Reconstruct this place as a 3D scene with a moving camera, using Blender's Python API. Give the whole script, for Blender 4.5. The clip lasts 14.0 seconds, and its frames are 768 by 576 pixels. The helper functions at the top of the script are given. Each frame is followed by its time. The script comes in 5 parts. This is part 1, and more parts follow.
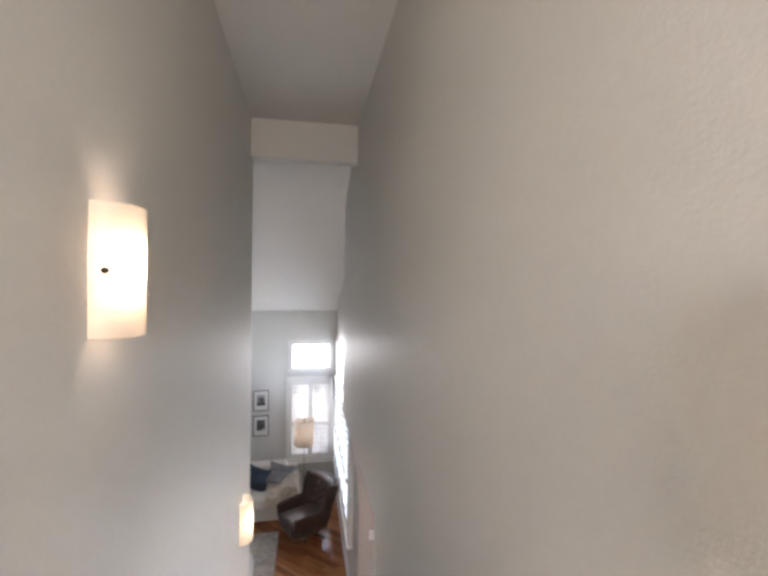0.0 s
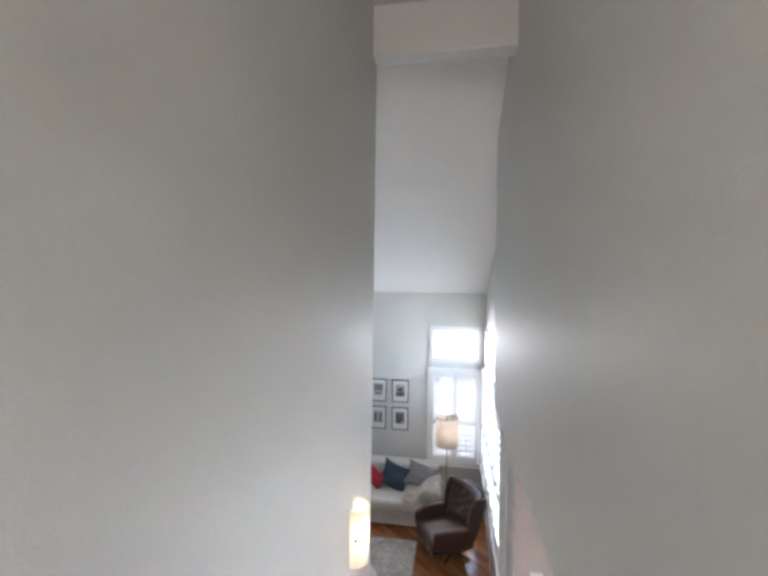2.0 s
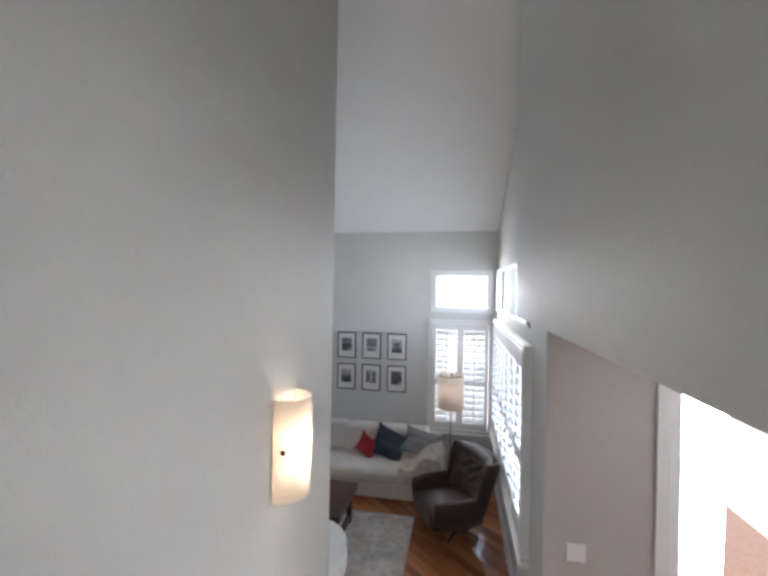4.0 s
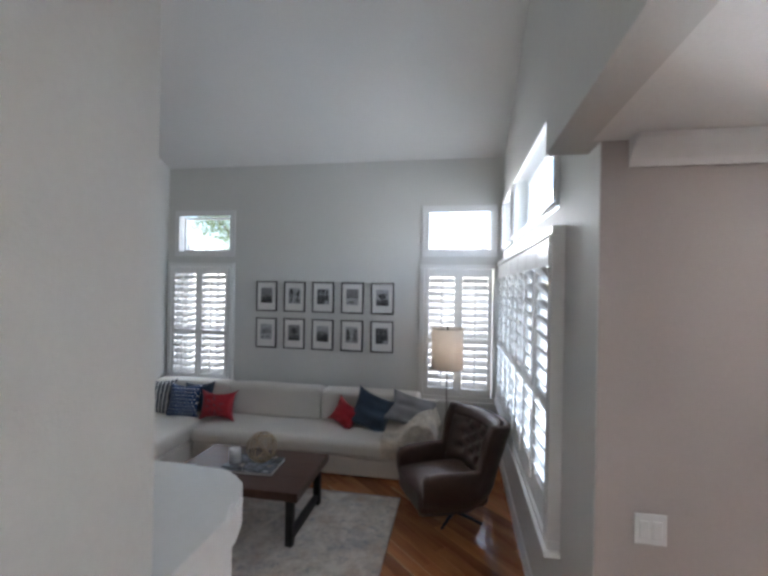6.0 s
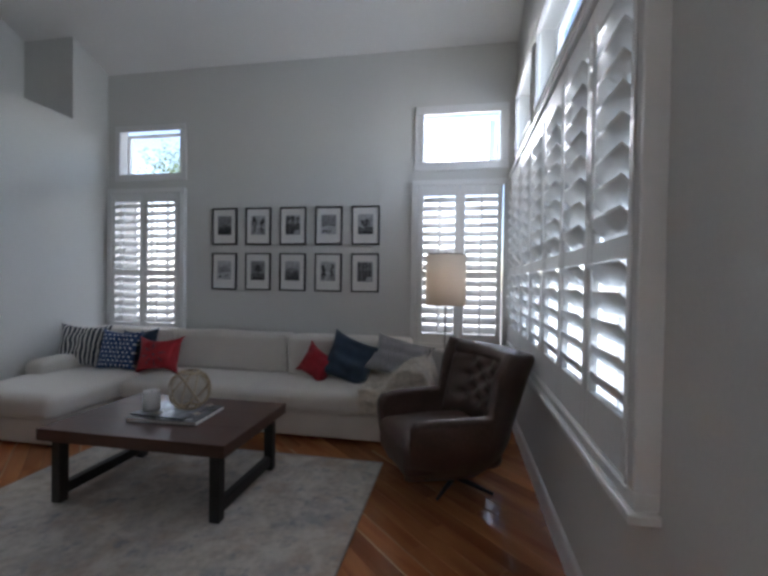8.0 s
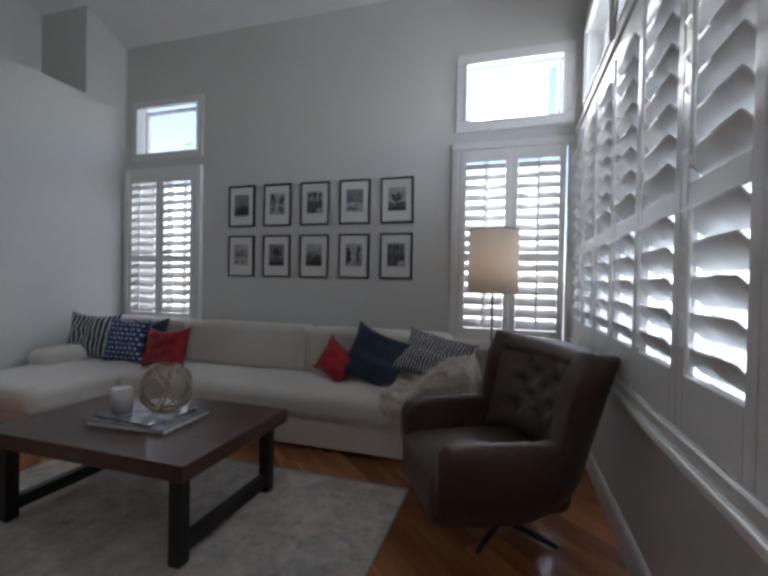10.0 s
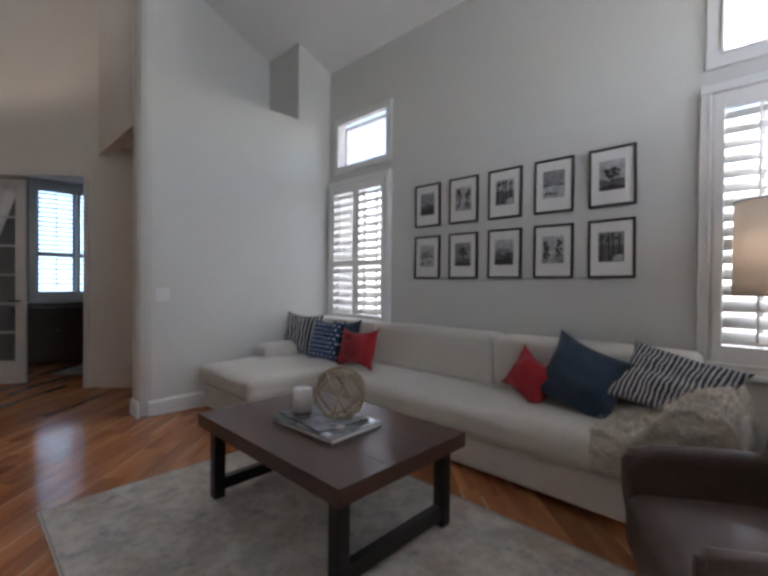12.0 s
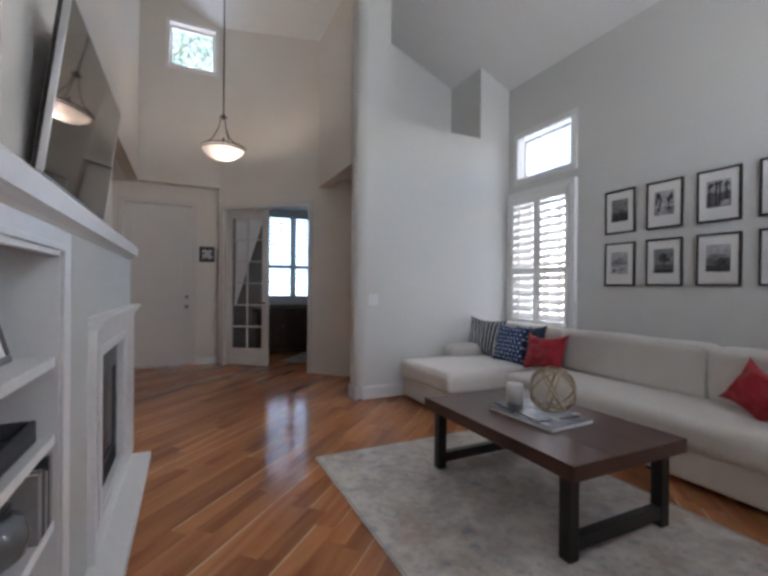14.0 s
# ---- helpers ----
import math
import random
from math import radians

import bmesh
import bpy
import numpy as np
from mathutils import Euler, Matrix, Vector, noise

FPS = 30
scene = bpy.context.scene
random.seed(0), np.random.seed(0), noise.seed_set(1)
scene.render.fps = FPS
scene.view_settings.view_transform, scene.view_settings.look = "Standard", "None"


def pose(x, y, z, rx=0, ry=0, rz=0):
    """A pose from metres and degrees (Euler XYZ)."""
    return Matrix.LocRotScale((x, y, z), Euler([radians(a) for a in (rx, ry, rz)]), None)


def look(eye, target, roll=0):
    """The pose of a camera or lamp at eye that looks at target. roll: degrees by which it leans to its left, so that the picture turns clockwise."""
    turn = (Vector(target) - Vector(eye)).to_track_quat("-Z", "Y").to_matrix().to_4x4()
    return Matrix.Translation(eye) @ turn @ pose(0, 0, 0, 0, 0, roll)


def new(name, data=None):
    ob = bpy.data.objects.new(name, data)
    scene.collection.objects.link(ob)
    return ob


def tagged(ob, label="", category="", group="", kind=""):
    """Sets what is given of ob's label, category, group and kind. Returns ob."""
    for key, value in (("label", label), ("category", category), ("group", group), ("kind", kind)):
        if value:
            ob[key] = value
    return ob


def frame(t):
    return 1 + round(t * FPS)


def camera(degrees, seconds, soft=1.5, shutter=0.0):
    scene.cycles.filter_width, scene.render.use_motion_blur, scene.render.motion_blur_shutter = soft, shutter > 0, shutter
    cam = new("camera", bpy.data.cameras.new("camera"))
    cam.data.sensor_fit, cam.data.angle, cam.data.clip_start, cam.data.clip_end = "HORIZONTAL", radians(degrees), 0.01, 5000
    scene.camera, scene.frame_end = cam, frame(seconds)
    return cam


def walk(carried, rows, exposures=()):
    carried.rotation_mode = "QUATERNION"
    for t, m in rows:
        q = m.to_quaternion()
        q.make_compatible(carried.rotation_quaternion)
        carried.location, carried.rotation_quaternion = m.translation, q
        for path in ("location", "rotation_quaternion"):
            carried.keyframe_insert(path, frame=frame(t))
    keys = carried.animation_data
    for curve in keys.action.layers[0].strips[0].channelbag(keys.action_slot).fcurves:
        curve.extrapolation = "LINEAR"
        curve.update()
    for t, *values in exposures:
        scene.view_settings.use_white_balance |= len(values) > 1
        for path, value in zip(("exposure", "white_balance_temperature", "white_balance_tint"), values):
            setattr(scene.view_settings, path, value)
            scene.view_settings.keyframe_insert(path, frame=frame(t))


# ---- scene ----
cam = camera(85.8, 14.0, 3.3)
PATH = [
    (0, (-0.645, -8.684, 4.252), (-0.276, -6.719, 4.256), 0.5),
    (0.5, (-0.561, -8.399, 4.255), (-0.587, -6.399, 4.264), 0.4),
    (1, (-0.593, -8.098, 4.223), (-0.766, -6.105, 4.229), 0.5),
    (1.5, (-0.605, -7.841, 4.052), (-0.883, -5.86, 4.054), 0.8),
    (2, (-0.573, -7.589, 3.812), (-0.907, -5.617, 3.825), 0.8),
    (2.5, (-0.588, -7.274, 3.64), (-0.937, -5.305, 3.638), 0.8),
    (3, (-0.576, -6.999, 3.407), (-0.932, -5.031, 3.402), 0.8),
    (5.3, (-0.569, -5.78, 2.385), (-0.925, -3.812, 2.395), 1.2),
    (5.5, (-0.562, -5.665, 2.333), (-0.916, -3.697, 2.332), 1.0),
    (6, (-0.545, -5.378, 2.12), (-0.898, -3.409, 2.116), 1.0),
    (6.5, (-0.566, -5.096, 1.915), (-0.921, -3.128, 1.911), 1.0),
    (7, (-0.555, -4.831, 1.69), (-0.909, -2.862, 1.681), 1.0),
    (7.5, (-0.538, -4.603, 1.546), (-0.893, -2.635, 1.511), 0.9),
    (7.7, (-0.544, -4.483, 1.456), (-0.897, -2.515, 1.424), 0.9),
    (9.8, (-0.503, -3.672, 1.223), (-1.03, -1.743, 1.197), 1.0),
    (10, (-0.538, -3.626, 1.225), (-1.118, -1.712, 1.197), 1.1),
    (10.5, (-0.606, -3.482, 1.215), (-1.367, -1.633, 1.19), 1.0),
    (11, (-0.648, -3.387, 1.183), (-1.558, -1.606, 1.165), 0.8),
    (11.3, (-0.652, -3.313, 1.192), (-1.703, -1.612, 1.167), 0.8),
    (11.5, (-0.653, -3.275, 1.198), (-1.804, -1.64, 1.175), 0.8),
    (12, (-0.655, -3.222, 1.198), (-2.042, -1.781, 1.179), 0.5),
    (12.5, (-0.679, -3.282, 1.207), (-2.283, -2.087, 1.193), 0.4),
    (13, (-0.676, -3.409, 1.206), (-2.436, -2.459, 1.204), 0.4),
    (13.5, (-0.636, -3.596, 1.228), (-2.433, -2.717, 1.224), 0.5),
    (14, (-0.545, -3.76, 1.222), (-2.351, -2.901, 1.219), 0.5),
]
EXPOSURES = [(0, 2.65, 6900, 19), (1, 3.0, 6700, 17), (2, 2.95, 6450, 15), (3, 2.8, 6500, 15), (5.5, 2.1, 6550, 16), (6, 2.15, 6500, 14), (7, 1.95, 6500, 14), (7.5, 1.75, 6450, 15), (10, 1.65, 6650, 16), (10.5, 2.62, 6850, 17), (11, 2.8, 7000, 19), (11.5, 2.8, 7000, 19), (12, 2.1, 6950, 18), (12.5, 1.9, 6950, 18), (13, 2.05, 6900, 18), (13.5, 2.35, 6850, 18), (14, 2.45, 6800, 18)]
walk(cam, [(t, look(eye, target, roll)) for t, eye, target, roll in PATH], EXPOSURES)

# ---- world, sun and window light ----
world = bpy.data.worlds.new("sky")
scene.world = world
world.use_nodes = True
wn = world.node_tree
sky = wn.nodes.new("ShaderNodeTexSky")
sky.sky_type, sky.sun_disc = "NISHITA", False
sky.sun_elevation, sky.sun_rotation = radians(58), radians(180)
wn.links.new(sky.outputs[0], wn.nodes["Background"].inputs[0])
wn.nodes["Background"].inputs[1].default_value = 0.15

sun = new("sun", bpy.data.lights.new("sun", "SUN"))
sun.data.energy, sun.data.angle, sun.data.color = 3.5, radians(0.5), (1, 0.95, 0.88)
sun.matrix_world = look((0, -20, 32), (0, 0, 0))


def daylight_stand_in(name, m, w, h, power, color=(0.9, 0.95, 1.0)):
    """An area lamp in place of sky light at an opening, real or added."""
    lamp = new(name, bpy.data.lights.new(name, "AREA"))
    lamp.data.shape, lamp.data.size, lamp.data.size_y, lamp.data.energy, lamp.data.color = "RECTANGLE", w, h, power, color
    lamp.matrix_world = m
    return lamp


WL = 0.14
daylight_stand_in("daylight_stand_in", look((-0.62, 0.42, 2.95), (-0.9, -5, 1.7)), 0.75, 0.7, 68 * WL)
daylight_stand_in("daylight_stand_in", look((-4.12, 0.95, 4.1), (-4.25, -0.55, 2.0)), 0.9, 0.6, 45 * WL)
daylight_stand_in("daylight_stand_in", look((-0.54, 0.35, 1.58), (-0.54, -5, 1.58)), 0.85, 1.5, 15 * WL)
daylight_stand_in("daylight_stand_in", look((-4.2, 0.35, 1.58), (-4.2, -5, 1.58)), 0.85, 1.5, 20 * WL)
daylight_stand_in("daylight_stand_in", look((0.46, -1.55, 1.45), (-5, -1.55, 4.4)), 2.9, 1.5, 70 * WL, (0.70, 0.86, 1.0))
daylight_stand_in("daylight_stand_in", look((0.46, -1.5, 2.9), (-5, -1.5, 2.2)), 2.9, 0.6, 48 * WL, (0.74, 0.87, 1.0))
daylight_stand_in("daylight_stand_in", look((0.95, -3.3, 1.2), (0.95, -8, 1.0)), 0.55, 2.0, 160 * WL)
daylight_stand_in("daylight_stand_in", look((-8.35, -3.71, 6.0), (-6.4, -3.5, 3.6)), 0.8, 0.6, 100 * WL)
# fill lamp added behind the unseen landing opening, to brighten the stair walls
daylight_stand_in("daylight_stand_in", look((-0.675, -10.36, 4.65), (-0.675, 0, 4.65)), 0.6, 1.25, 38 * WL, (1.0, 0.90, 0.83))


# ---- materials ----
def material(name, color, rough=0.5, metal=0.0, grain=0.0, scale=40.0, bump=0.0, bump_scale=80.0, big=0.0, big_scale=2.0, random_tint=0.0, sheen=0.0, coat=0.0):
    """A painted, woven or metal surface: base colour with fine grain and broad unevenness, and a fine relief."""
    m = bpy.data.materials.new(name)
    m.use_nodes = True
    t = m.node_tree
    b = t.nodes["Principled BSDF"]
    b.inputs["Base Color"].default_value = (*color, 1)
    b.inputs["Roughness"].default_value = rough
    b.inputs["Metallic"].default_value = metal
    b.inputs["Sheen Weight"].default_value = sheen
    b.inputs["Coat Weight"].default_value = coat
    co = t.nodes.new("ShaderNodeTexCoord")
    last = None
    for amount, size in ((grain, scale), (big, big_scale)):
        if amount:
            n = t.nodes.new("ShaderNodeTexNoise")
            n.inputs["Scale"].default_value, n.inputs["Detail"].default_value = size, 5
            t.links.new(co.outputs["Object"], n.inputs["Vector"])
            r = t.nodes.new("ShaderNodeMapRange")
            r.inputs["From Min"].default_value, r.inputs["From Max"].default_value = 0.3, 0.7
            r.inputs["To Min"].default_value, r.inputs["To Max"].default_value = 1 - amount, 1 + amount * 0.6
            t.links.new(n.outputs[0], r.inputs["Value"])
            x = t.nodes.new("ShaderNodeMix")
            x.data_type, x.blend_type = "RGBA", "MULTIPLY"
            x.inputs[0].default_value = 1
            if last:
                t.links.new(last, x.inputs[6])
            else:
                x.inputs[6].default_value = (*color, 1)
            t.links.new(r.outputs[0], x.inputs[7])
            last = x.outputs[2]
    if random_tint:
        oi = t.nodes.new("ShaderNodeObjectInfo")
        r = t.nodes.new("ShaderNodeMapRange")
        r.inputs["To Min"].default_value, r.inputs["To Max"].default_value = 1 - random_tint, 1 + random_tint
        t.links.new(oi.outputs["Random"], r.inputs["Value"])
        x = t.nodes.new("ShaderNodeMix")
        x.data_type, x.blend_type = "RGBA", "MULTIPLY"
        x.inputs[0].default_value = 1
        if last:
            t.links.new(last, x.inputs[6])
        else:
            x.inputs[6].default_value = (*color, 1)
        t.links.new(r.outputs[0], x.inputs[7])
        last = x.outputs[2]
    if last:
        t.links.new(last, b.inputs["Base Color"])
    if bump:
        n = t.nodes.new("ShaderNodeTexNoise")
        n.inputs["Scale"].default_value, n.inputs["Detail"].default_value = bump_scale, 6
        t.links.new(co.outputs["Object"], n.inputs["Vector"])
        u = t.nodes.new("ShaderNodeBump")
        u.inputs["Strength"].default_value, u.inputs["Distance"].default_value = bump, 0.01
        t.links.new(n.outputs[0], u.inputs["Height"])
        t.links.new(u.outputs[0], b.inputs["Normal"])
    return m


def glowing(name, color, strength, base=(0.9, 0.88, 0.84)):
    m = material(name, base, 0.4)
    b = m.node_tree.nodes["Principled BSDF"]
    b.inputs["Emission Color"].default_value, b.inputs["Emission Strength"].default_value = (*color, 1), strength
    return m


def glass_material(name, tint=(1, 1, 1)):
    m = bpy.data.materials.new(name)
    m.use_nodes = True
    b = m.node_tree.nodes["Principled BSDF"]
    b.inputs["Base Color"].default_value = (*tint, 1)
    b.inputs["Transmission Weight"].default_value, b.inputs["Roughness"].default_value, b.inputs["IOR"].default_value = 1, 0.0, 1.05
    return m


PAINT = material("wall_paint", (0.658, 0.655, 0.624), 0.6, grain=0.02, scale=60, bump=0.12, bump_scale=120, big=0.03, big_scale=0.8)
CEIL = material("ceiling_paint", (0.83, 0.825, 0.80), 0.7, grain=0.02, scale=60, bump=0.12, bump_scale=110, big=0.02, big_scale=0.7)
CREAM = material("cream_wall_paint", (0.725, 0.68, 0.615), 0.65, grain=0.02, scale=60, bump=0.12, bump_scale=120, big=0.03, big_scale=0.8)
TAUPE = material("taupe_wall_paint", (0.485, 0.433, 0.408), 0.55, grain=0.02, scale=60, bump=0.12, bump_scale=120, big=0.03, big_scale=0.8)
WHITE = material("white_trim_paint", (0.78, 0.78, 0.77), 0.3, grain=0.02, scale=30, big=0.02, big_scale=1.5)
SHUTTER = material("white_shutter_paint", (0.80, 0.80, 0.78), 0.32, grain=0.02, scale=30)
DOORW = material("off_white_door_paint", (0.66, 0.63, 0.59), 0.4, grain=0.02, scale=30)
GLASS = glass_material("window_glass")
BLACK = material("black_frame", (0.018, 0.017, 0.016), 0.4, grain=0.2, scale=90)
MAT = material("white_picture_mat", (0.78, 0.77, 0.74), 0.8, grain=0.02, scale=200)
STEEL = material("brushed_steel", (0.35, 0.33, 0.31), 0.35, metal=1.0, grain=0.1, scale=120)
BRONZE = material("dark_bronze", (0.05, 0.04, 0.035), 0.4, metal=0.8, grain=0.2, scale=80)
CARPET = material("stair_carpet", (0.42, 0.38, 0.33), 0.95, grain=0.2, scale=300, bump=0.8, bump_scale=400, sheen=0.2)


# ---- builders ----
def thing(name, loc=(0, 0, 0), turn=0.0, label="", category="", group="", kind=""):
    ob = new(name)
    ob.empty_display_size = 0.1
    ob.matrix_basis = pose(*loc, 0, 0, turn)
    return tagged(ob, label, category, group, kind)


def part(name, bm, mat, parent=None, label="", smooth=False, m=None):
    """Links a bmesh as one mesh object under a thing or a part."""
    me = bpy.data.meshes.new(name)
    bmesh.ops.recalc_face_normals(bm, faces=bm.faces)
    bm.to_mesh(me)
    bm.free()
    for mm in (mat if isinstance(mat, (list, tuple)) else [mat]):
        me.materials.append(mm)
    if smooth:
        for p in me.polygons:
            p.use_smooth = True
    ob = new(name, me)
    if parent:
        ob.parent = parent
    if m is not None:
        ob.matrix_basis = m
    if label:
        ob["label"] = label
    return ob


def box(x0, x1, y0, y1, z0, z1, bevel=0.0, seg=2, bm=None, m=None):
    bm = bm or bmesh.new()
    v = bmesh.ops.create_cube(bm, size=1)["verts"]
    for p in v:
        p.co = Vector((x0 + (p.co.x + 0.5) * (x1 - x0), y0 + (p.co.y + 0.5) * (y1 - y0), z0 + (p.co.z + 0.5) * (z1 - z0)))
    if bevel:
        es = list({e for p in v for e in p.link_edges})
        r = bmesh.ops.bevel(bm, geom=es, offset=bevel, segments=seg, affect="EDGES", profile=0.5)
        v = list({q for f in r["faces"] for q in f.verts} | {q for q in v if q.is_valid})
    if m is not None:
        bmesh.ops.transform(bm, matrix=m, verts=v)
    return bm


def tube(points, radius, sides=10, bm=None, closed=False):
    """A round bar along points."""
    bm = bm or bmesh.new()
    pts = [Vector(p) for p in points]
    rings = []
    n = len(pts)
    for i, p in enumerate(pts):
        a = pts[(i - 1) % n] if closed or i else p
        b = pts[(i + 1) % n] if closed or i < n - 1 else p
        q = (b - a).to_track_quat("Z", "Y")
        r = radius[i] if isinstance(radius, (list, tuple)) else radius
        rings.append([bm.verts.new(p + q @ Vector((r * math.cos(2 * math.pi * k / sides), r * math.sin(2 * math.pi * k / sides), 0))) for k in range(sides)])
    for i in range(n if closed else n - 1):
        a, b = rings[i], rings[(i + 1) % n]
        for k in range(sides):
            bm.faces.new((a[k], a[(k + 1) % sides], b[(k + 1) % sides], b[k]))
    if not closed:
        bm.faces.new(rings[0][::-1])
        bm.faces.new(rings[-1])
    return bm


def turned(profile, sides=32, bm=None, m=None):
    """A turned shape: (radius, height) pairs round the z axis."""
    bm = bm or bmesh.new()
    rings = []
    made = []
    for r, z in profile:
        ring = [bm.verts.new((r * math.cos(2 * math.pi * k / sides), r * math.sin(2 * math.pi * k / sides), z)) for k in range(sides)] if r > 1e-5 else [bm.verts.new((0, 0, z))]
        rings.append(ring)
        made += ring
    for a, b in zip(rings, rings[1:]):
        for k in range(sides):
            f = [a[k % len(a)], a[(k + 1) % len(a)], b[(k + 1) % len(b)], b[k % len(b)]]
            f = list(dict.fromkeys(f))
            if len(f) > 2:
                bm.faces.new(f)
    if m is not None:
        bmesh.ops.transform(bm, matrix=m, verts=made)
    return bm


def panel_wall(axis, at0, at1, u0, u1, z0, z1, holes=(), top=None):
    """A wall between two planes of one axis ('x' or 'y'), with openings (u0, u1, z0, z1) through it; top(y) bounds it under a slope."""
    us = sorted({u0, u1, *[h[0] for h in holes], *[h[1] for h in holes]})
    zs = sorted({z0, z1, *[h[2] for h in holes], *[h[3] for h in holes]})
    us, zs = [u for u in us if u0 <= u <= u1], [z for z in zs if z0 <= z <= z1]
    solid = {(i, k) for i in range(len(us) - 1) for k in range(len(zs) - 1)
             if not any(h[0] - 1e-6 <= us[i] and us[i + 1] <= h[1] + 1e-6 and h[2] - 1e-6 <= zs[k] and zs[k + 1] <= h[3] + 1e-6 for h in holes)}
    bm = bmesh.new()
    cache = {}

    def v(i, k, s):
        if (i, k, s) not in cache:
            a = at1 if s else at0
            p = (a, us[i], zs[k]) if axis == "x" else (us[i], a, zs[k])
            if top:
                p = (p[0], p[1], min(p[2], top(p[1])))
            cache[i, k, s] = bm.verts.new(p)
        return cache[i, k, s]
    for i, k in solid:
        for s in (0, 1):
            bm.faces.new((v(i, k, s), v(i + 1, k, s), v(i + 1, k + 1, s), v(i, k + 1, s)))
        for di, dk, a, b in ((-1, 0, (0, 0), (0, 1)), (1, 0, (1, 0), (1, 1)), (0, -1, (0, 0), (1, 0)), (0, 1, (0, 1), (1, 1))):
            if (i + di, k + dk) not in solid:
                p, q = (i + a[0], k + a[1]), (i + b[0], k + b[1])
                bm.faces.new((v(*p, 0), v(*q, 0), v(*q, 1), v(*p, 1)))
    return bm


def setting(name, bm, mat, label="", category="", smooth=False):
    return tagged(part(name, bm, mat, None, label, smooth), label, category, "", "structure")


# ---- the rooms ----
def roof(y):
    return 3.785 - 0.43 * y


XL, XS, XSL, YS = -4.71, -0.175, -1.15, -4.63

LOWER, UPPER = (0.72, 2.40), (2.58, 3.16)
setting("wall_north", panel_wall("y", 0, 0.16, -4.9, 0.16, 0, 5, [(-0.98, -0.08, *LOWER), (-0.98, -0.10, *UPPER), (-4.65, -3.73, *LOWER), (-4.57, -3.70, *UPPER)], lambda y: roof(0) + 0.03), PAINT, "pale grey painted wall with two shuttered windows", "wall")
setting("wall_east", panel_wall("x", 0, 0.16, -3.62, -0.0, 0, 6, [(-3.03, -0.12, 0.80, 2.44), (-2.95, -1.2, 2.58, 3.18), (-1.02, -0.14, 2.58, 3.18)], roof), PAINT, "pale grey painted wall with shuttered windows", "wall")
# left wall: full below, with a recess above the ledge
bm = panel_wall("x", XL - 0.14, XL, -1.715, 0, 0, 3.095)
bm2 = panel_wall("x", XL - 0.14, XL, -0.46, 0, 3.085, 5, (), roof)
setting("wall_west", bm, PAINT, "pale grey painted wall behind the chaise", "wall")
setting("wall_west_upper", bm2, PAINT, "pale grey painted wall above the ledge", "wall")
setting("wall_ledge", box(-5.35, XL - 0.14, -1.98, 0, 3.0, 3.094), PAINT, "pale grey painted plant ledge", "ledge")
setting("wall_recess", panel_wall("x", -5.45, -5.35, -1.98, 0, 3.0, 6, (), roof), PAINT, "pale grey painted back of the recess", "wall")
setting("wall_recess_side", panel_wall("y", -0.46, -0.36, -5.35, XL - 0.14, 3.085, 5, (), roof), PAINT, "pale grey painted side of the recess", "wall")
# rounded corner and hall opening
bm = bmesh.new()
prof = [(XL, -1.715), (XL, -2.0), (XL - 0.012, -2.045), (XL - 0.035, -2.08), (XL - 0.08, -2.10), (-4.90, -2.10), (-4.925, -2.085), (-4.93, -2.05), (-4.93, -1.715)]
lo = [bm.verts.new((x, y, 0)) for x, y in prof]
hi = [bm.verts.new((x, y, min(5.0, roof(y)))) for x, y in prof]
for k in range(len(prof)):
    j = (k + 1) % len(prof)
    bm.faces.new((lo[k], lo[j], hi[j], hi[k]))
bm.faces.new(hi)
bm.faces.new(lo[::-1])
setting("wall_corner", bm, PAINT, "pale painted wall end with rounded corners", "wall")
setting("wall_hall_header", panel_wall("y", -2.10, -1.98, -6.21, -4.93, 2.62, 6, (), roof), CREAM, "cream painted wall over the hall opening", "wall")
setting("wall_hall_side", panel_wall("x", -4.93, -4.86, -1.725, 0.6, 0, 2.75), CREAM, "cream painted hall wall", "wall")
setting("wall_hall_end", panel_wall("y", 0.6, 0.7, -6.3, -4.8, 0, 2.75), CREAM, "cream painted hall end wall", "wall")
setting("ceiling_hall", box(-6.4, -4.86, -1.98, 0.7, 2.70, 2.78), CEIL, "white hall ceiling", "ceiling")


def diag_wall(name, a, b, z0, z1, holes, mat, thick=0.14, sloped=True):
    """An upright wall between two plan points, with openings given along it."""
    d = (b - a).length
    bm = panel_wall("y", 0, thick, 0, d, z0, z1, holes)
    ang = math.atan2(b.y - a.y, b.x - a.x)
    bmesh.ops.transform(bm, matrix=Matrix.Translation((a.x, a.y, 0)) @ Matrix.Rotation(ang, 4, "Z"), verts=bm.verts)
    if sloped:
        for v in bm.verts:
            v.co.z = min(v.co.z, roof(v.co.y))
    return setting(name, bm, mat, "cream painted angled wall with an opening for glazed doors", "wall")


da, db = Vector((-7.43, -3.32)), Vector((-5.03, -0.92))
diag_wall("wall_angled", da, db, 0, 2.74, [(0.10, 1.57, 0, 2.385)], CREAM)
diag_wall("wall_angled_upper", da, Vector((-6.20, -2.09)), 2.74, 6, [], CREAM)
DH = [(-4.61, -3.70, 0, 2.44)]
setting("wall_entry", panel_wall("x", -7.76, -7.60, -6.5, -3.25, 0, 2.74, DH), CREAM, "cream painted entry wall round the front door", "wall")
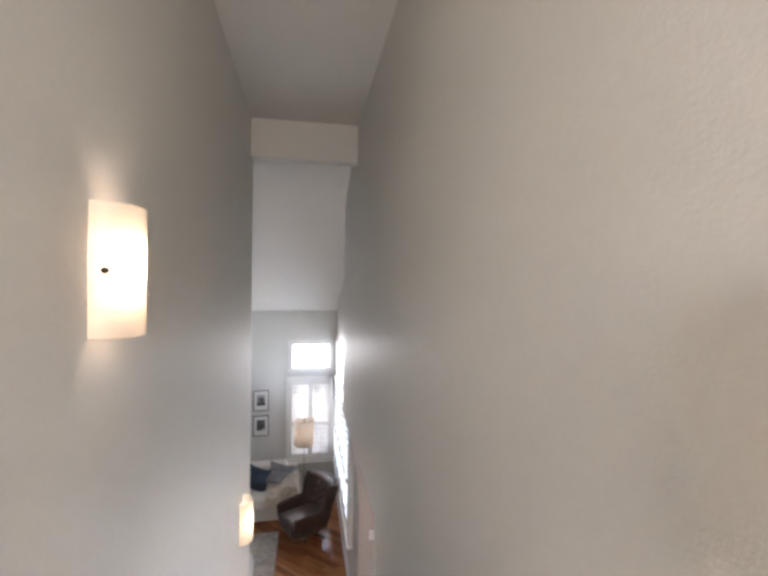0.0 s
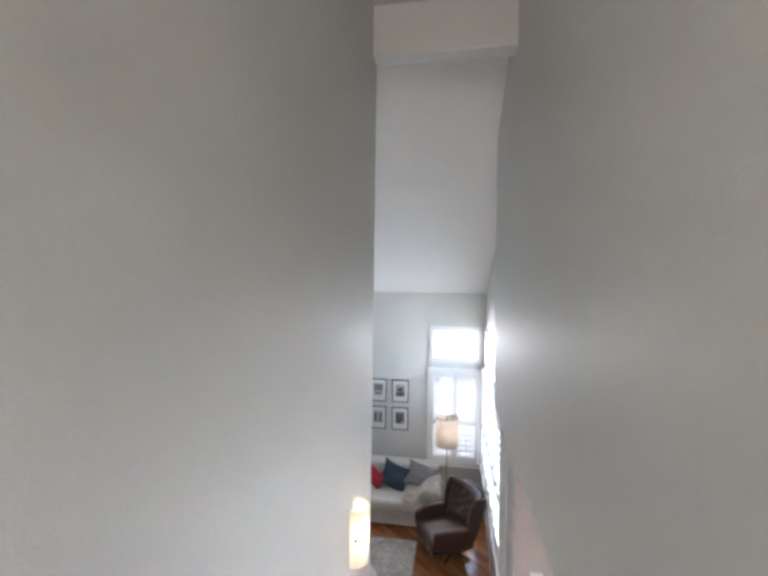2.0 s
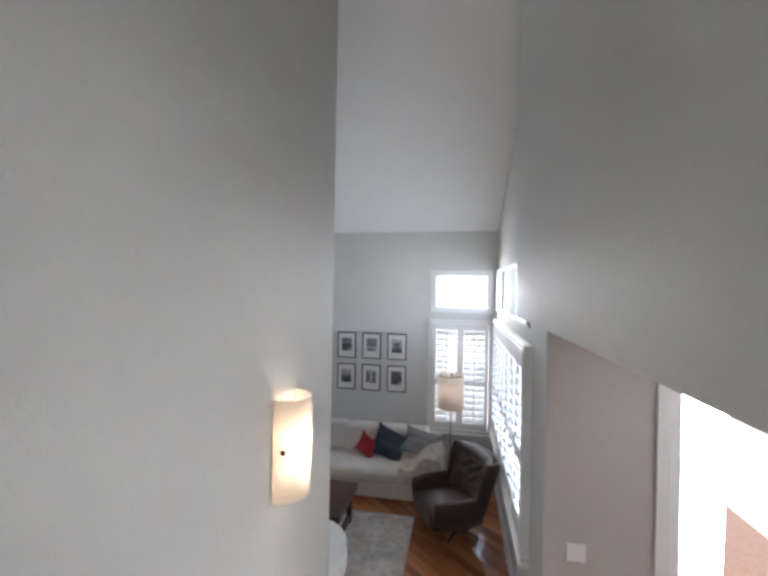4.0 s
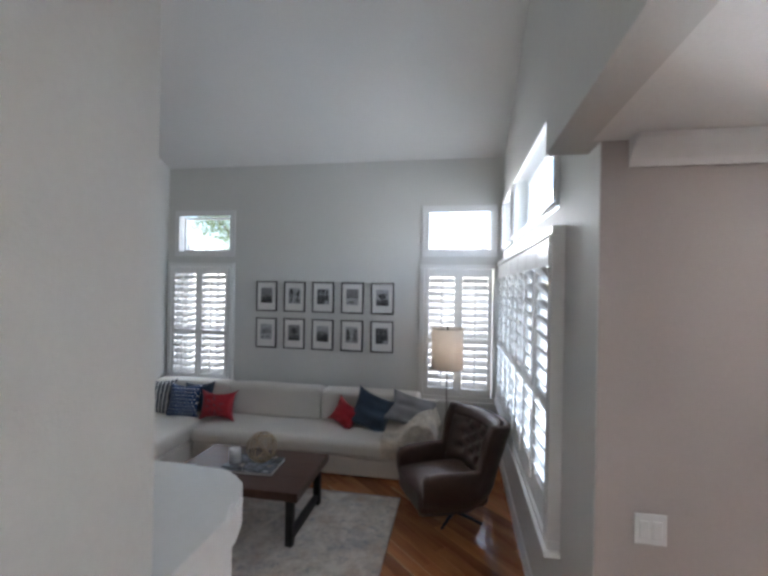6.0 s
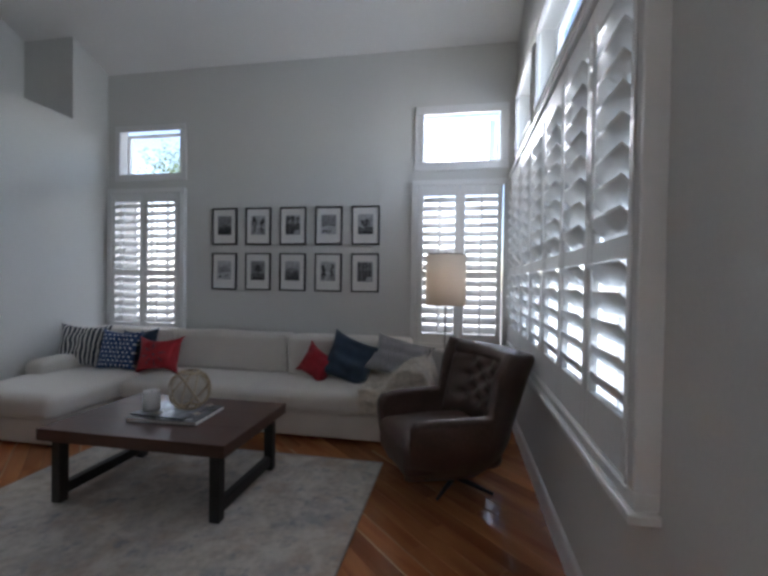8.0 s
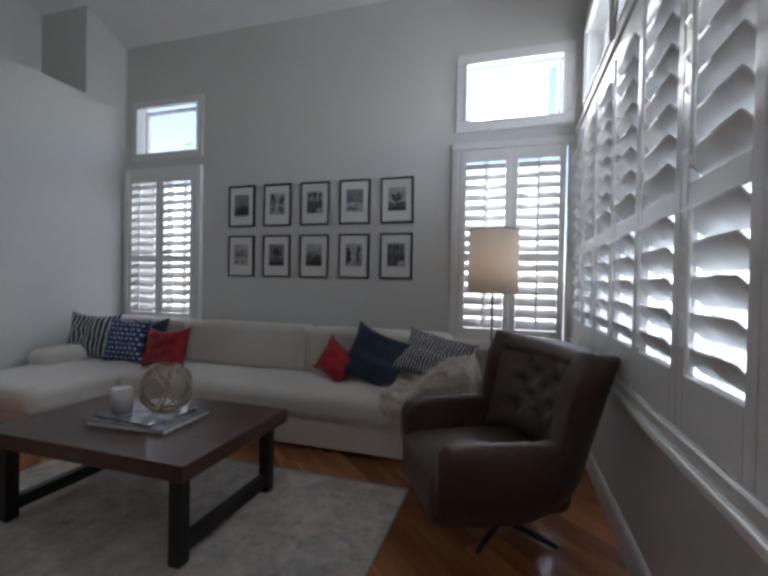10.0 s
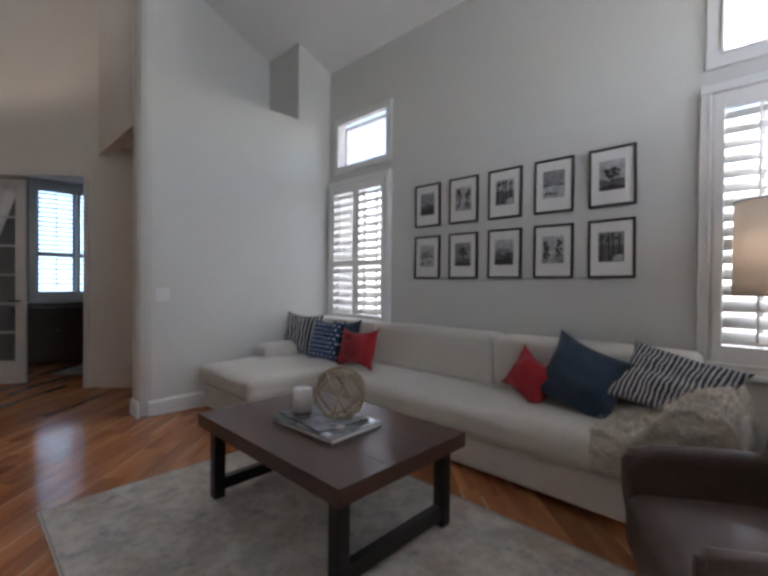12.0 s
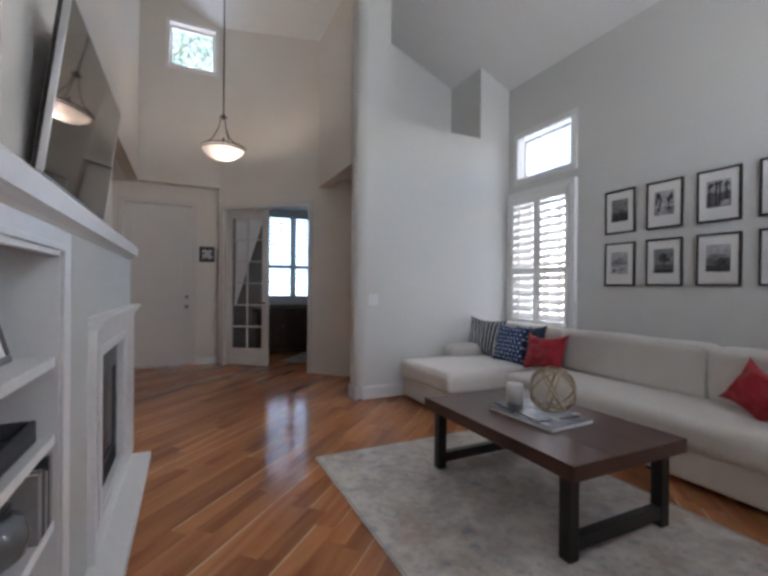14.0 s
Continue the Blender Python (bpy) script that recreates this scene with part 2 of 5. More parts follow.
setting("wall_entry_upper", panel_wall("x", -7.59, -7.43, -4.41, -3.3, 2.74, 6, [(-4.02, -3.40, 4.50, 5.12)], roof), CREAM, "cream painted upper wall with a small high window", "wall")
setting("wall_entry_return", box(-7.598, -7.432, -3.318, -3.21, 0, 2.744), CREAM, "cream painted return beside the front door", "wall")
setting("wall_south_header", panel_wall("y", -4.55, -4.41, -7.43, -5.2, 2.74, 6, (), lambda y: roof(-4.41)), CREAM, "cream painted wall above the entry hall", "wall")
setting("ceiling_entry", box(-7.76, -2.6, -6.5, -4.42, 2.745, 2.83), CEIL, "white entry hall ceiling", "ceiling")
setting("ceiling_entry_porch", box(-7.76, -7.44, -4.41, -3.34, 2.745, 2.83), CEIL, "white ceiling before the front door", "ceiling")
setting("wall_entry_south", panel_wall("y", -6.6, -6.5, -7.76, -1.3, 0, 2.74), CREAM, "cream painted hall wall", "wall")
setting("wall_chimney", panel_wall("y", -4.62, -4.41, -5.2, -2.6, 0, 6, (), lambda y: roof(-4.41)), CREAM, "cream painted chimney wall", "wall")
setting("wall_south", panel_wall("y", -4.75, YS, -2.7, -1.29, 0, 6, (), lambda y: roof(YS)), PAINT, "pale grey painted wall above the bookcase", "wall")
setting("ceiling", box(-7.6, 0.16, -4.63, 0.16, 0, 0.12), CEIL, "white vaulted ceiling", "ceiling")
for v in bpy.data.objects["ceiling"].data.vertices:
    v.co.z += roof(v.co.y)

# ---- stairs ----
Z2, RISE, RUN, YTOP = 3.06, 0.18, 0.235, -8.05
setting("wall_stair_west", panel_wall("x", XSL - 0.14, XSL, -10.2, YS, 0, 5.8), PAINT, "pale grey painted stair wall", "wall")
setting("wall_stair_east", panel_wall("x", XS, XS + 0.14, -10.2, -3.62, 0, 5.8, [(-5.89, -3.62, 0, 2.71)]), PAINT, "pale grey painted stair wall over a side opening", "wall")
setting("wall_stair_end", panel_wall("y", -3.62, -3.46, XS, 0, 2.71, 6, (), roof), PAINT, "pale grey painted wall end", "wall")
setting("wall_stair_beam", panel_wall("y", YS - 0.14, YS, XSL, XS, 5.45, 5.8), PAINT, "pale grey painted beam over the stairs", "beam")
setting("ceiling_stair", box(XSL - 0.2, XS + 0.2, -10.2, YS - 0.14, 5.80, 5.9), PAINT, "white ceiling over the stairs", "ceiling")
# the opening is made up, to let the added fill lamp through
setting("wall_landing", panel_wall("y", -10.3, -10.2, XSL - 0.2, XS + 0.2, 2.9, 5.8, [(-1.0, -0.35, 4.0, 5.3)]), PAINT, "pale grey painted landing wall with an added, unseen opening for fill light", "wall")
setting("floor_landing", box(XSL, XS, -10.2, YTOP, 2.86, Z2), CARPET, "beige carpeted landing", "floor")
stairs = thing("staircase", (0, 0, 0), 0, "straight flight of beige carpeted steps between walls", "staircase", kind="structure")
for i in range(16):
    y0 = YTOP + i * RUN
    z = Z2 - (i + 1) * RISE
    part("step", box(XSL, XS, y0, y0 + RUN + 0.02, max(0, z - 0.4) if i < 15 else 0, z, 0.012), CARPET, stairs)

# ---- side hall ----
setting("wall_side_hall", panel_wall("y", -3.62, -3.50, 0.16, 3.0, 0, 2.71, [(0.727, 1.527, 0, 2.38)]), TAUPE, "taupe painted wall with a glazed door", "wall")
setting("wall_side_return", panel_wall("y", -3.625, -3.62, 0.003, 0.16, 0, 2.71), TAUPE, "taupe painted wall end", "wall")
setting("wall_side_east", panel_wall("x", 3.0, 3.1, -8, -3.5, 0, 2.71), TAUPE, "taupe painted wall", "wall")
setting("wall_side_south", panel_wall("y", -8.1, -8, -0.03, 3.1, 0, 2.71), TAUPE, "taupe painted wall", "wall")
setting("ceiling_side", box(-0.03, 3.1, -8.1, -3.5, 2.712, 2.8), CEIL, "white side hall ceiling", "ceiling")
setting("ceiling_side_edge", box(XS + 0.005, -0.03, -5.88, -3.47, 2.712, 2.73), CEIL, "white soffit of the opening", "ceiling")

# ---- floor ----
setting("floor", box(-8.74, 3.1, -8.1, 2.5, -0.12, -0.012), material("subfloor", (0.09, 0.05, 0.03), 0.8, grain=0.3), "dark subfloor under the wooden planks", "floor")
setting("ground", box(-90, 90, -90, 90, -0.4, -0.2), material("ground_concrete", (0.26, 0.25, 0.23), 0.9, grain=0.15, scale=3), "pale concrete ground outside", "ground")

# ---- trim ----
def baseboard(name, axis, at, out, u0, u1, h=0.14):
    """A white skirting with a rounded top edge along a wall; out is the side on which it stands."""
    t = 0.018 * out
    bm = bmesh.new()
    prof = [(0, 0), (t, 0), (t, h - 0.03), (t * 0.8, h - 0.012), (t * 0.4, h - 0.004), (0, h)]
    rows = []
    for u in (u0, u1):
        rows.append([bm.verts.new((at + d, u, z) if axis == "x" else (u, at + d, z)) for d, z in prof])
    for k in range(len(prof)):
        j = (k + 1) % len(prof)
        bm.faces.new((rows[0][k], rows[0][j], rows[1][j], rows[1][k]))
    bm.faces.new(rows[0])
    bm.faces.new(rows[1][::-1])
    return setting(name, bm, WHITE, "white painted skirting board", "baseboard")


baseboard("baseboard_north", "y", -0.001, -1, -4.7, -0.02)
baseboard("baseboard_east", "x", -0.001, -1, -3.62, -0.0)
baseboard("baseboard_west", "x", XL + 0.001, 1, -2.03, -0.02)
baseboard("baseboard_corner", "y", -2.101, -1, -4.91, XL + 0.018)
baseboard("baseboard_entry", "x", -7.599, 1, -3.64, -3.38, 0.09)
baseboard("baseboard_side", "y", -3.626, -1, 0.003, 0.62, 0.11)

# crown moulding of the side hall
bm = bmesh.new()
prof = [(0, 0), (-0.012, 0), (-0.018, 0.025), (-0.05, 0.06), (-0.085, 0.085), (-0.09, 0.105), (0, 0.105)]
rows = [[bm.verts.new((x, -3.626 + d, 2.604 + z)) for d, z in prof] for x in (0.10, 2.99)]
for k in range(len(prof)):
    j = (k + 1) % len(prof)
    bm.faces.new((rows[0][k], rows[0][j], rows[1][j], rows[1][k]))
bm.faces.new(rows[0])
bm.faces.new(rows[1][::-1])
setting("trim_crown", bm, WHITE, "white crown moulding under the side hall ceiling", "trim")


# ---- windows and shutters ----
def to_wall(axis, at):
    """The frame of a wall seen from inside: u along it to the right, v out of the room, w up."""
    if axis == "y":
        return Matrix.Translation((0, at, 0))
    if axis == "x":
        return Matrix.Translation((at, 0, 0)) @ Matrix.Rotation(radians(-90), 4, "Z")
    return Matrix.Translation((at, 0, 0)) @ Matrix.Rotation(radians(90), 4, "Z")


def ring(u0, u1, w0, w1, width, v0, v1, bevel=0.004):
    """Four boards round an opening, as one frame."""
    bm = bmesh.new()
    for b in ((u0, u1, w1 - width, w1), (u0, u1, w0, w0 + width), (u0, u0 + width, w0 + width, w1 - width), (u1 - width, u1, w0 + width, w1 - width)):
        box(b[0], b[1], v0, v1, b[2], b[3], bevel, 1, bm)
    return bm


def window(name, m, u0, u1, w0, w1, casing=0.055, muntins=0, depth=0.13, proud=0.02):
    """A fixed light: moulded casing on the wall, deep reveal, sash and pane."""
    top = thing(name, label="white framed window light with a moulded casing", category="window", kind="structure")
    top.matrix_basis = m
    part("window_casing", ring(u0 - casing, u1 + casing, w0 - casing, w1 + casing, casing, -proud, -0.001), WHITE, top)
    part("window_bead", ring(u0 - 0.018, u1 + 0.018, w0 - 0.018, w1 + 0.018, 0.018, -proud - 0.012, -proud), WHITE, top)
    part("window_frame", ring(u0 + 0.002, u1 - 0.002, w0 + 0.002, w1 - 0.002, 0.03, depth - 0.05, depth), WHITE, top)
    for k in range(muntins):
        u = u0 + (u1 - u0) * (k + 1) / (muntins + 1)
        part("muntin", box(u - 0.011, u + 0.011, depth - 0.04, depth - 0.01, w0 + 0.03, w1 - 0.03), WHITE, top)
    pane = part("pane", box(u0 + 0.03, u1 - 0.03, depth - 0.028, depth - 0.022, w0 + 0.03, w1 - 0.03), GLASS, top)
    pane.visible_shadow = False
    return top


def louvre_mesh(length, chord, thick=0.011):
    """An elliptical blade along u, its chord along v."""
    bm = bmesh.new()
    prof = [(math.cos(a) * chord / 2, math.sin(a) * thick / 2) for a in [2 * math.pi * k / 10 for k in range(10)]]
    rows = [[bm.verts.new((x, d, z)) for d, z in prof] for x in (-length / 2, length / 2)]
    for k in range(10):
        bm.faces.new((rows[0][k], rows[0][(k + 1) % 10], rows[1][(k + 1) % 10], rows[1][k]))
    bm.faces.new(rows[0][::-1])
    bm.faces.new(rows[1])
    return bm


def shutters(name, m, u0, u1, w0, w1, panels, split, pitch, tilt, v=-0.05, frame_w=0.05, label="", frame_depth=0.06, rails=(0.10, 0.10)):
    """Plantation shutters in a frame on the wall: panels of two louvre groups with a rail between and a tilt rod before each."""
    top = thing(name, label=label, category="shutters")
    top.matrix_basis = m
    part("frame", ring(u0, u1, w0, w1, frame_w, v - 0.012, v - 0.012 + frame_depth + 0.01), SHUTTER, top)
    part("frame_bead", ring(u0 + frame_w - 0.014, u1 - frame_w + 0.014, w0 + frame_w - 0.014, w1 - frame_w + 0.014, 0.014, v - 0.02, v - 0.0125), SHUTTER, top)
    part("sill", box(u0 - 0.02, u1 + 0.02, v - 0.03, -0.001, w0 - 0.03, w0 - 0.001, 0.006), SHUTTER, top)
    meshes = {}
    for a, b in panels:
        low, high, stile = w0 + frame_w + 0.003, w1 - frame_w - 0.003, 0.048
        lo, hi = low + rails[0], high - rails[1]
        bm = bmesh.new()
        for c in ((a, a + stile, low, high), (b - stile, b, low, high), (a + stile, b - stile, low, lo), (a + stile, b - stile, hi, high)):
            box(c[0], c[1], v - 0.004, v + 0.026, c[2], c[3], 0.003, 1, bm)
        p = part("panel", bm, SHUTTER, top)
        part("rail", box(a + 0.05, b - 0.05, v - 0.003, v + 0.025, split - 0.035, split + 0.035), SHUTTER, p)
        for z0, z1 in ((lo, split - 0.035), (split + 0.035, hi)):
            count = max(2, round((z1 - z0) / pitch))
            step = (z1 - z0) / count
            for k in range(count):
                key = round(b - a, 4)
                mm = Matrix.Translation(((a + b) / 2, v + 0.011, z0 + (k + 0.5) * step)) @ Matrix.Rotation(radians(-tilt + random.uniform(-1.5, 1.5)), 4, "X")
                if key not in meshes:
                    meshes[key] = part("louvre", louvre_mesh(b - a - 0.100, pitch * 1.16), SHUTTER, p, m=mm, smooth=True)
                else:
                    ob = new("louvre", meshes[key].data)
                    ob.parent, ob.matrix_basis = p, mm
            part("tilt_rod", box((a + b) / 2 - 0.006, (a + b) / 2 + 0.006, v - pitch * 0.5 - 0.014, v - pitch * 0.5 - 0.002, z0 + step * 0.4, z1 - step * 0.3, 0.003, 1), SHUTTER, p)
    return top


NORTH, EAST, WEST = to_wall("y", 0), to_wall("x", 0), to_wall("w", -8.6)
# seen from inside, u runs along -y on the east wall
window("window_1", NORTH, -0.92, -0.16, 2.615, 3.095, 0.09)
window("window_2", NORTH, -4.52, -3.725, 2.59, 3.09, 0.075)
window("window_3", EAST, 1.22, 2.93, 2.62, 3.15, 0.035, depth=0.15)
window("window_4", EAST, 0.16, 1.0, 2.62, 3.15, 0.035, depth=0.15)
window("window_5", NORTH, -0.95, -0.11, 0.75, 2.37, 0.03, 3)
window("window_6", NORTH, -4.62, -3.76, 0.75, 2.37, 0.03, 3)
window("window_7", EAST, 0.15, 3.0, 0.83, 2.41, 0.03, 5)
window("window_8", Matrix.Translation((-7.43, 0, 0)) @ Matrix.Rotation(radians(90), 4, "Z"), -4.02 + 0.0, -3.40, 4.50, 5.12, 0.055)
shutters("plantation_shutters", NORTH, -1.03, -0.045, 0.69, 2.42, [(-0.96, -0.540), (-0.537, -0.122)], 1.45, 0.088, -42, -0.035, 0.055, "white louvred window shutters, half open, in a white frame", 0.04)
shutters("plantation_shutters", NORTH, -4.675, -3.65, 0.69, 2.42, [(-4.617, -4.187), (-4.184, -3.735)], 1.435, 0.088, -42, -0.035, 0.055, "white louvred window shutters, half open, behind the sofa", 0.04)
EP = [(0.10 + k * 0.4207, 0.10 + k * 0.4207 + 0.418) for k in range(7)]
shutters("plantation_shutters", EAST, 0.045, 3.10, 0.76, 2.46, EP, 1.485, 0.094, 50, -0.055, 0.05, "wide row of white louvred shutters, half open", 0.06, (0.165, 0.15))

# ---- entry: front door, glazed doors, study ----
door = thing("door_1", (-7.66, -4.155, 0), 0, "closed off-white panelled front door with a steel handle", "door", kind="structure")
part("door_leaf", box(-0.02, 0.025, -0.4535, 0.4535, 0.012, 2.437, 0.003), DOORW, door)
part("door_stop", ring(-0.458, 0.458, -0.02, 2.443, 0.034, 0.022, 0.05), DOORW, door, m=Matrix.Rotation(radians(90), 4, "Z"))
for z0, z1 in ((0.2, 0.95), (1.12, 2.28)):
    part("door_panel", ring(-0.33, 0.33, z0, z1, 0.02, -0.004, 0.0), DOORW, door, m=Matrix.Translation((0.0255, 0, 0)) @ Matrix.Rotation(radians(90), 4, "Z"))
part("door_casing", ring(-0.53, 0.53, -0.06, 2.52, 0.07, -0.02, -0.002), DOORW, door, m=Matrix.Translation((0.063, 0, 0)) @ Matrix.Rotation(radians(90), 4, "Z"))
knob = turned([(0.0, 0), (0.03, 0), (0.03, 0.008), (0.012, 0.012), (0.012, 0.04), (0.028, 0.05), (0.03, 0.065), (0.02, 0.078), (0, 0.08)], 16, m=Matrix.Translation((0.025, 0.385, 0.90)) @ Matrix.Rotation(radians(90), 4, "Y"))
part("door_handle", knob, STEEL, door, "brushed steel knob", True)
part("deadbolt", turned([(0.0, 0), (0.028, 0), (0.028, 0.012), (0.014, 0.016), (0.014, 0.03), (0, 0.03)], 16, m=Matrix.Translation((0.025, 0.385, 1.05)) @ Matrix.Rotation(radians(90), 4, "Y")), STEEL, door, "brushed steel deadbolt", True)
part("threshold", box(-0.05, 0.07, -0.47, 0.47, 0.0, 0.012), BRONZE, door)

plaque = thing("wall_plaque", (-7.598, -3.487, 1.715), 0, "small dark square wall plaque with pale scrollwork", "plaque")
part("backing", box(0, 0.012, -0.11, 0.11, -0.12, 0.12, 0.003), BLACK, plaque)
part("border", ring(-0.11, 0.11, -0.12, 0.12, 0.02, -0.006, 0), BLACK, plaque, m=Matrix.Translation((0.013, 0, 0)) @ Matrix.Rotation(radians(90), 4, "Z"))
bm = bmesh.new()
for cx, cz, r in ((-0.04, 0.04, 0.035), (0.04, 0.04, 0.035), (-0.04, -0.045, 0.035), (0.04, -0.045, 0.035), (0, 0, 0.03)):
    tube([(0.016, cx + (r - k * r / 26) * math.cos(k * 0.45), cz + (r - k * r / 26) * math.sin(k * 0.45)) for k in range(22)], 0.006, 5, bm)
part("scrollwork", bm, MAT, plaque, "pale scrolls")

dang = math.degrees(math.atan2(db.y - da.y, db.x - da.x))
DM = Matrix.Translation((da.x, da.y, 0)) @ Matrix.Rotation(radians(dang), 4, "Z")
french = thing("door_2", label="white glazed door leaf with small panes, just ajar", category="door", kind="structure")
LEAFM = DM @ Matrix.Translation((-0.075, -0.05, 0)) @ Matrix.Translation((0.18, 0.1, 0)) @ Matrix.Rotation(radians(8), 4, "Z") @ Matrix.Translation((-0.18, -0.1, 0))
french.matrix_basis = LEAFM
part("door_leaf", ring(0.18, 0.885, 0.012, 2.37, 0.105, 0.085, 0.125), DOORW, french)
part("kick_rail", box(0.285, 0.78, 0.086, 0.124, 0.117, 0.27), DOORW, french)
for k in range(1, 6):
    z = 0.27 + k * (2.265 - 0.27) / 6
    part("glazing_bar", box(0.285, 0.78, 0.09, 0.12, z - 0.011, z + 0.011), DOORW, french)
part("glazing_bar", box(0.522, 0.544, 0.09, 0.12, 0.27, 2.265), DOORW, french)
pane = part("pane", box(0.285, 0.78, 0.102, 0.106, 0.27, 2.265), GLASS, french)
pane.visible_shadow = False
part("door_handle", tube([(0.835, 0.085, 0.97), (0.835, 0.045, 0.97), (0.74, 0.04, 0.97)], 0.011, 8), BRONZE, french, "dark bronze lever", True)
part("door_casing", ring(0.035, 1.635, -0.07, 2.45, 0.065, -0.018, -0.002), DOORW, french, m=LEAFM.inverted() @ DM)
CURTAIN = material("sheer_curtain", (0.80, 0.79, 0.78), 0.9, grain=0.06, scale=120)
bm = bmesh.new()
grid = []
for i in range(13):
    row = []
    for k in range(17):
        u, w = i / 12, k / 16
        width = 0.46 * (1 - w) + 0.03
        row.append(bm.verts.new((0.29 + u * width, 0.155 + 0.012 * math.sin(u * 22 + w * 2), 2.28 - w * 1.35)))
    grid.append(row)
for i in range(12):
    for k in range(16):
        bm.faces.new((grid[i][k], grid[i + 1][k], grid[i + 1][k + 1], grid[i][k + 1]))
curtain = tagged(part("curtain", bm, CURTAIN, None, "", True, m=LEAFM), "white sheer curtain tied back behind the glazed door", "curtain")
sol = curtain.modifiers.new("thick", "SOLIDIFY")
sol.thickness = 0.003

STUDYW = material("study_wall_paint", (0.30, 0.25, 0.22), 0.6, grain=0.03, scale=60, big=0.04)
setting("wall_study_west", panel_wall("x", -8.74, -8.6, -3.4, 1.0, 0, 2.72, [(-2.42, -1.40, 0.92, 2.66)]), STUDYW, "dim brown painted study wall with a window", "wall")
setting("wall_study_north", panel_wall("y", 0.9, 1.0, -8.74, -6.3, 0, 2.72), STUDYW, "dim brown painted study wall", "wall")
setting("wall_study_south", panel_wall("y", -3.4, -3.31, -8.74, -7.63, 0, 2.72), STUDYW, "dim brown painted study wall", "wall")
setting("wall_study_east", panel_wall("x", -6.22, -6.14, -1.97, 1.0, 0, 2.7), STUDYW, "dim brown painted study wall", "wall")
bm = bmesh.new()
prof = [(-8.74, -3.4), (-7.62, -3.4), (-7.49, -3.26), (-6.35, -2.14), (-6.18, -1.97), (-6.18, 1.0), (-8.74, 1.0)]
lo, hi = [[bm.verts.new((x, y, z)) for x, y in prof] for z in (2.70, 2.74)]
for k in range(len(prof)):
    j = (k + 1) % len(prof)
    bm.faces.new((lo[k], lo[j], hi[j], hi[k]))
bm.faces.new(lo[::-1])
bm.faces.new(hi)
setting("ceiling_study", bm, CEIL, "white study ceiling", "ceiling")
SW = Matrix.Translation((-8.6, 0, 0)) @ Matrix.Rotation(radians(90), 4, "Z")
window("window_9", SW, -2.40, -1.42, 0.94, 2.64, 0.07, 1)
shutters("plantation_shutters", SW, -2.47, -1.35, 0.9, 2.68, [(-2.41, -1.912), (-1.908, -1.41)], 1.60, 0.07, 12, -0.045, 0.045, "white louvred shutters at the study window, open", 0.045)
# added glowing panel: gives the window its blue sky light and floor reflection
setting("backdrop", box(-11.6, -11.5, -6, 3, -0.2, 5), glowing("pale_blue_sky_glow", (0.38, 0.66, 1.0), 0.66, (0.3, 0.4, 0.5)), "glowing pale blue panel in place of the sky outside the study window", "backdrop")
WALNUT = material("dark_walnut", (0.055, 0.028, 0.018), 0.4, grain=0.35, scale=18, bump=0.05, bump_scale=60)
cab = thing("sideboard", (-8.33, -1.9, 0), 0, "dark wooden sideboard under the study window", "sideboard")
part("body", box(-0.22, 0.22, -0.75, 0.75, 0.08, 0.78, 0.008), WALNUT, cab)
part("top", box(-0.24, 0.25, -0.78, 0.78, 0.78, 0.82, 0.006), WALNUT, cab)
for k in range(3):
    d = part("door", box(0.221, 0.238, -0.73 + k * 0.49, -0.25 + k * 0.49, 0.12, 0.75, 0.004), WALNUT, cab)
    part("handle", turned([(0, 0), (0.012, 0), (0.008, 0.012), (0.014, 0.02), (0, 0.025)], 10, m=Matrix.Translation((0.238, -0.30 + k * 0.49, 0.5)) @ Matrix.Rotation(radians(90), 4, "Y")), STEEL, d, "", True)
for sx in (-0.18, 0.18):
    for sy in (-0.7, 0.7):
        part("leg", box(sx - 0.025, sx + 0.025, sy - 0.025, sy + 0.025, 0.0, 0.08), WALNUT, cab)
study_rug = thing("rug", (-7.4, -1.7, 0), 52, "pale patterned rug in the study", "rug")
part("weave", box(-0.5, 0.5, -0.45, 0.45, 0.002, 0.012, 0.003, 1), material("pale_study_rug", (0.45, 0.42, 0.4), 0.95, grain=0.5, scale=9, big=0.3, big_scale=4), study_rug)

def frosted(name, color, share):
    """Milky glass that lets the bulb behind it shine through softly."""
    m = material(name, color, 0.35, grain=0.04, scale=25, big=0.06, big_scale=9)
    t = m.node_tree
    tr = t.nodes.new("ShaderNodeBsdfTranslucent")
    tr.inputs[0].default_value = (*color, 1)
    mx = t.nodes.new("ShaderNodeMixShader")
    mx.inputs[0].default_value = share
    t.links.new(t.nodes["Principled BSDF"].outputs[0], mx.inputs[1])
    t.links.new(tr.outputs[0], mx.inputs[2])
    t.links.new(mx.outputs[0], t.nodes["Material Output"].inputs[0])
    return m


# ---- pendant lamp ----
pend = thing("pendant_lamp", (-6.05, -3.37, 2.74), 0, "lit alabaster bowl pendant on bronze arms over the entry", "lamp")
PZ = 2.74
part("rod", tube([(0, 0, 3.33 - PZ), (0, 0, roof(-3.37) - PZ - 0.03)], 0.008, 8), BRONZE, pend)
part("canopy", turned([(0.0, 0.0), (0.03, 0.0), (0.06, 0.03), (0.065, 0.06), (0, 0.06)], 20, m=Matrix.Translation((0, 0, roof(-3.37) - PZ - 0.05))), BRONZE, pend, "", True)
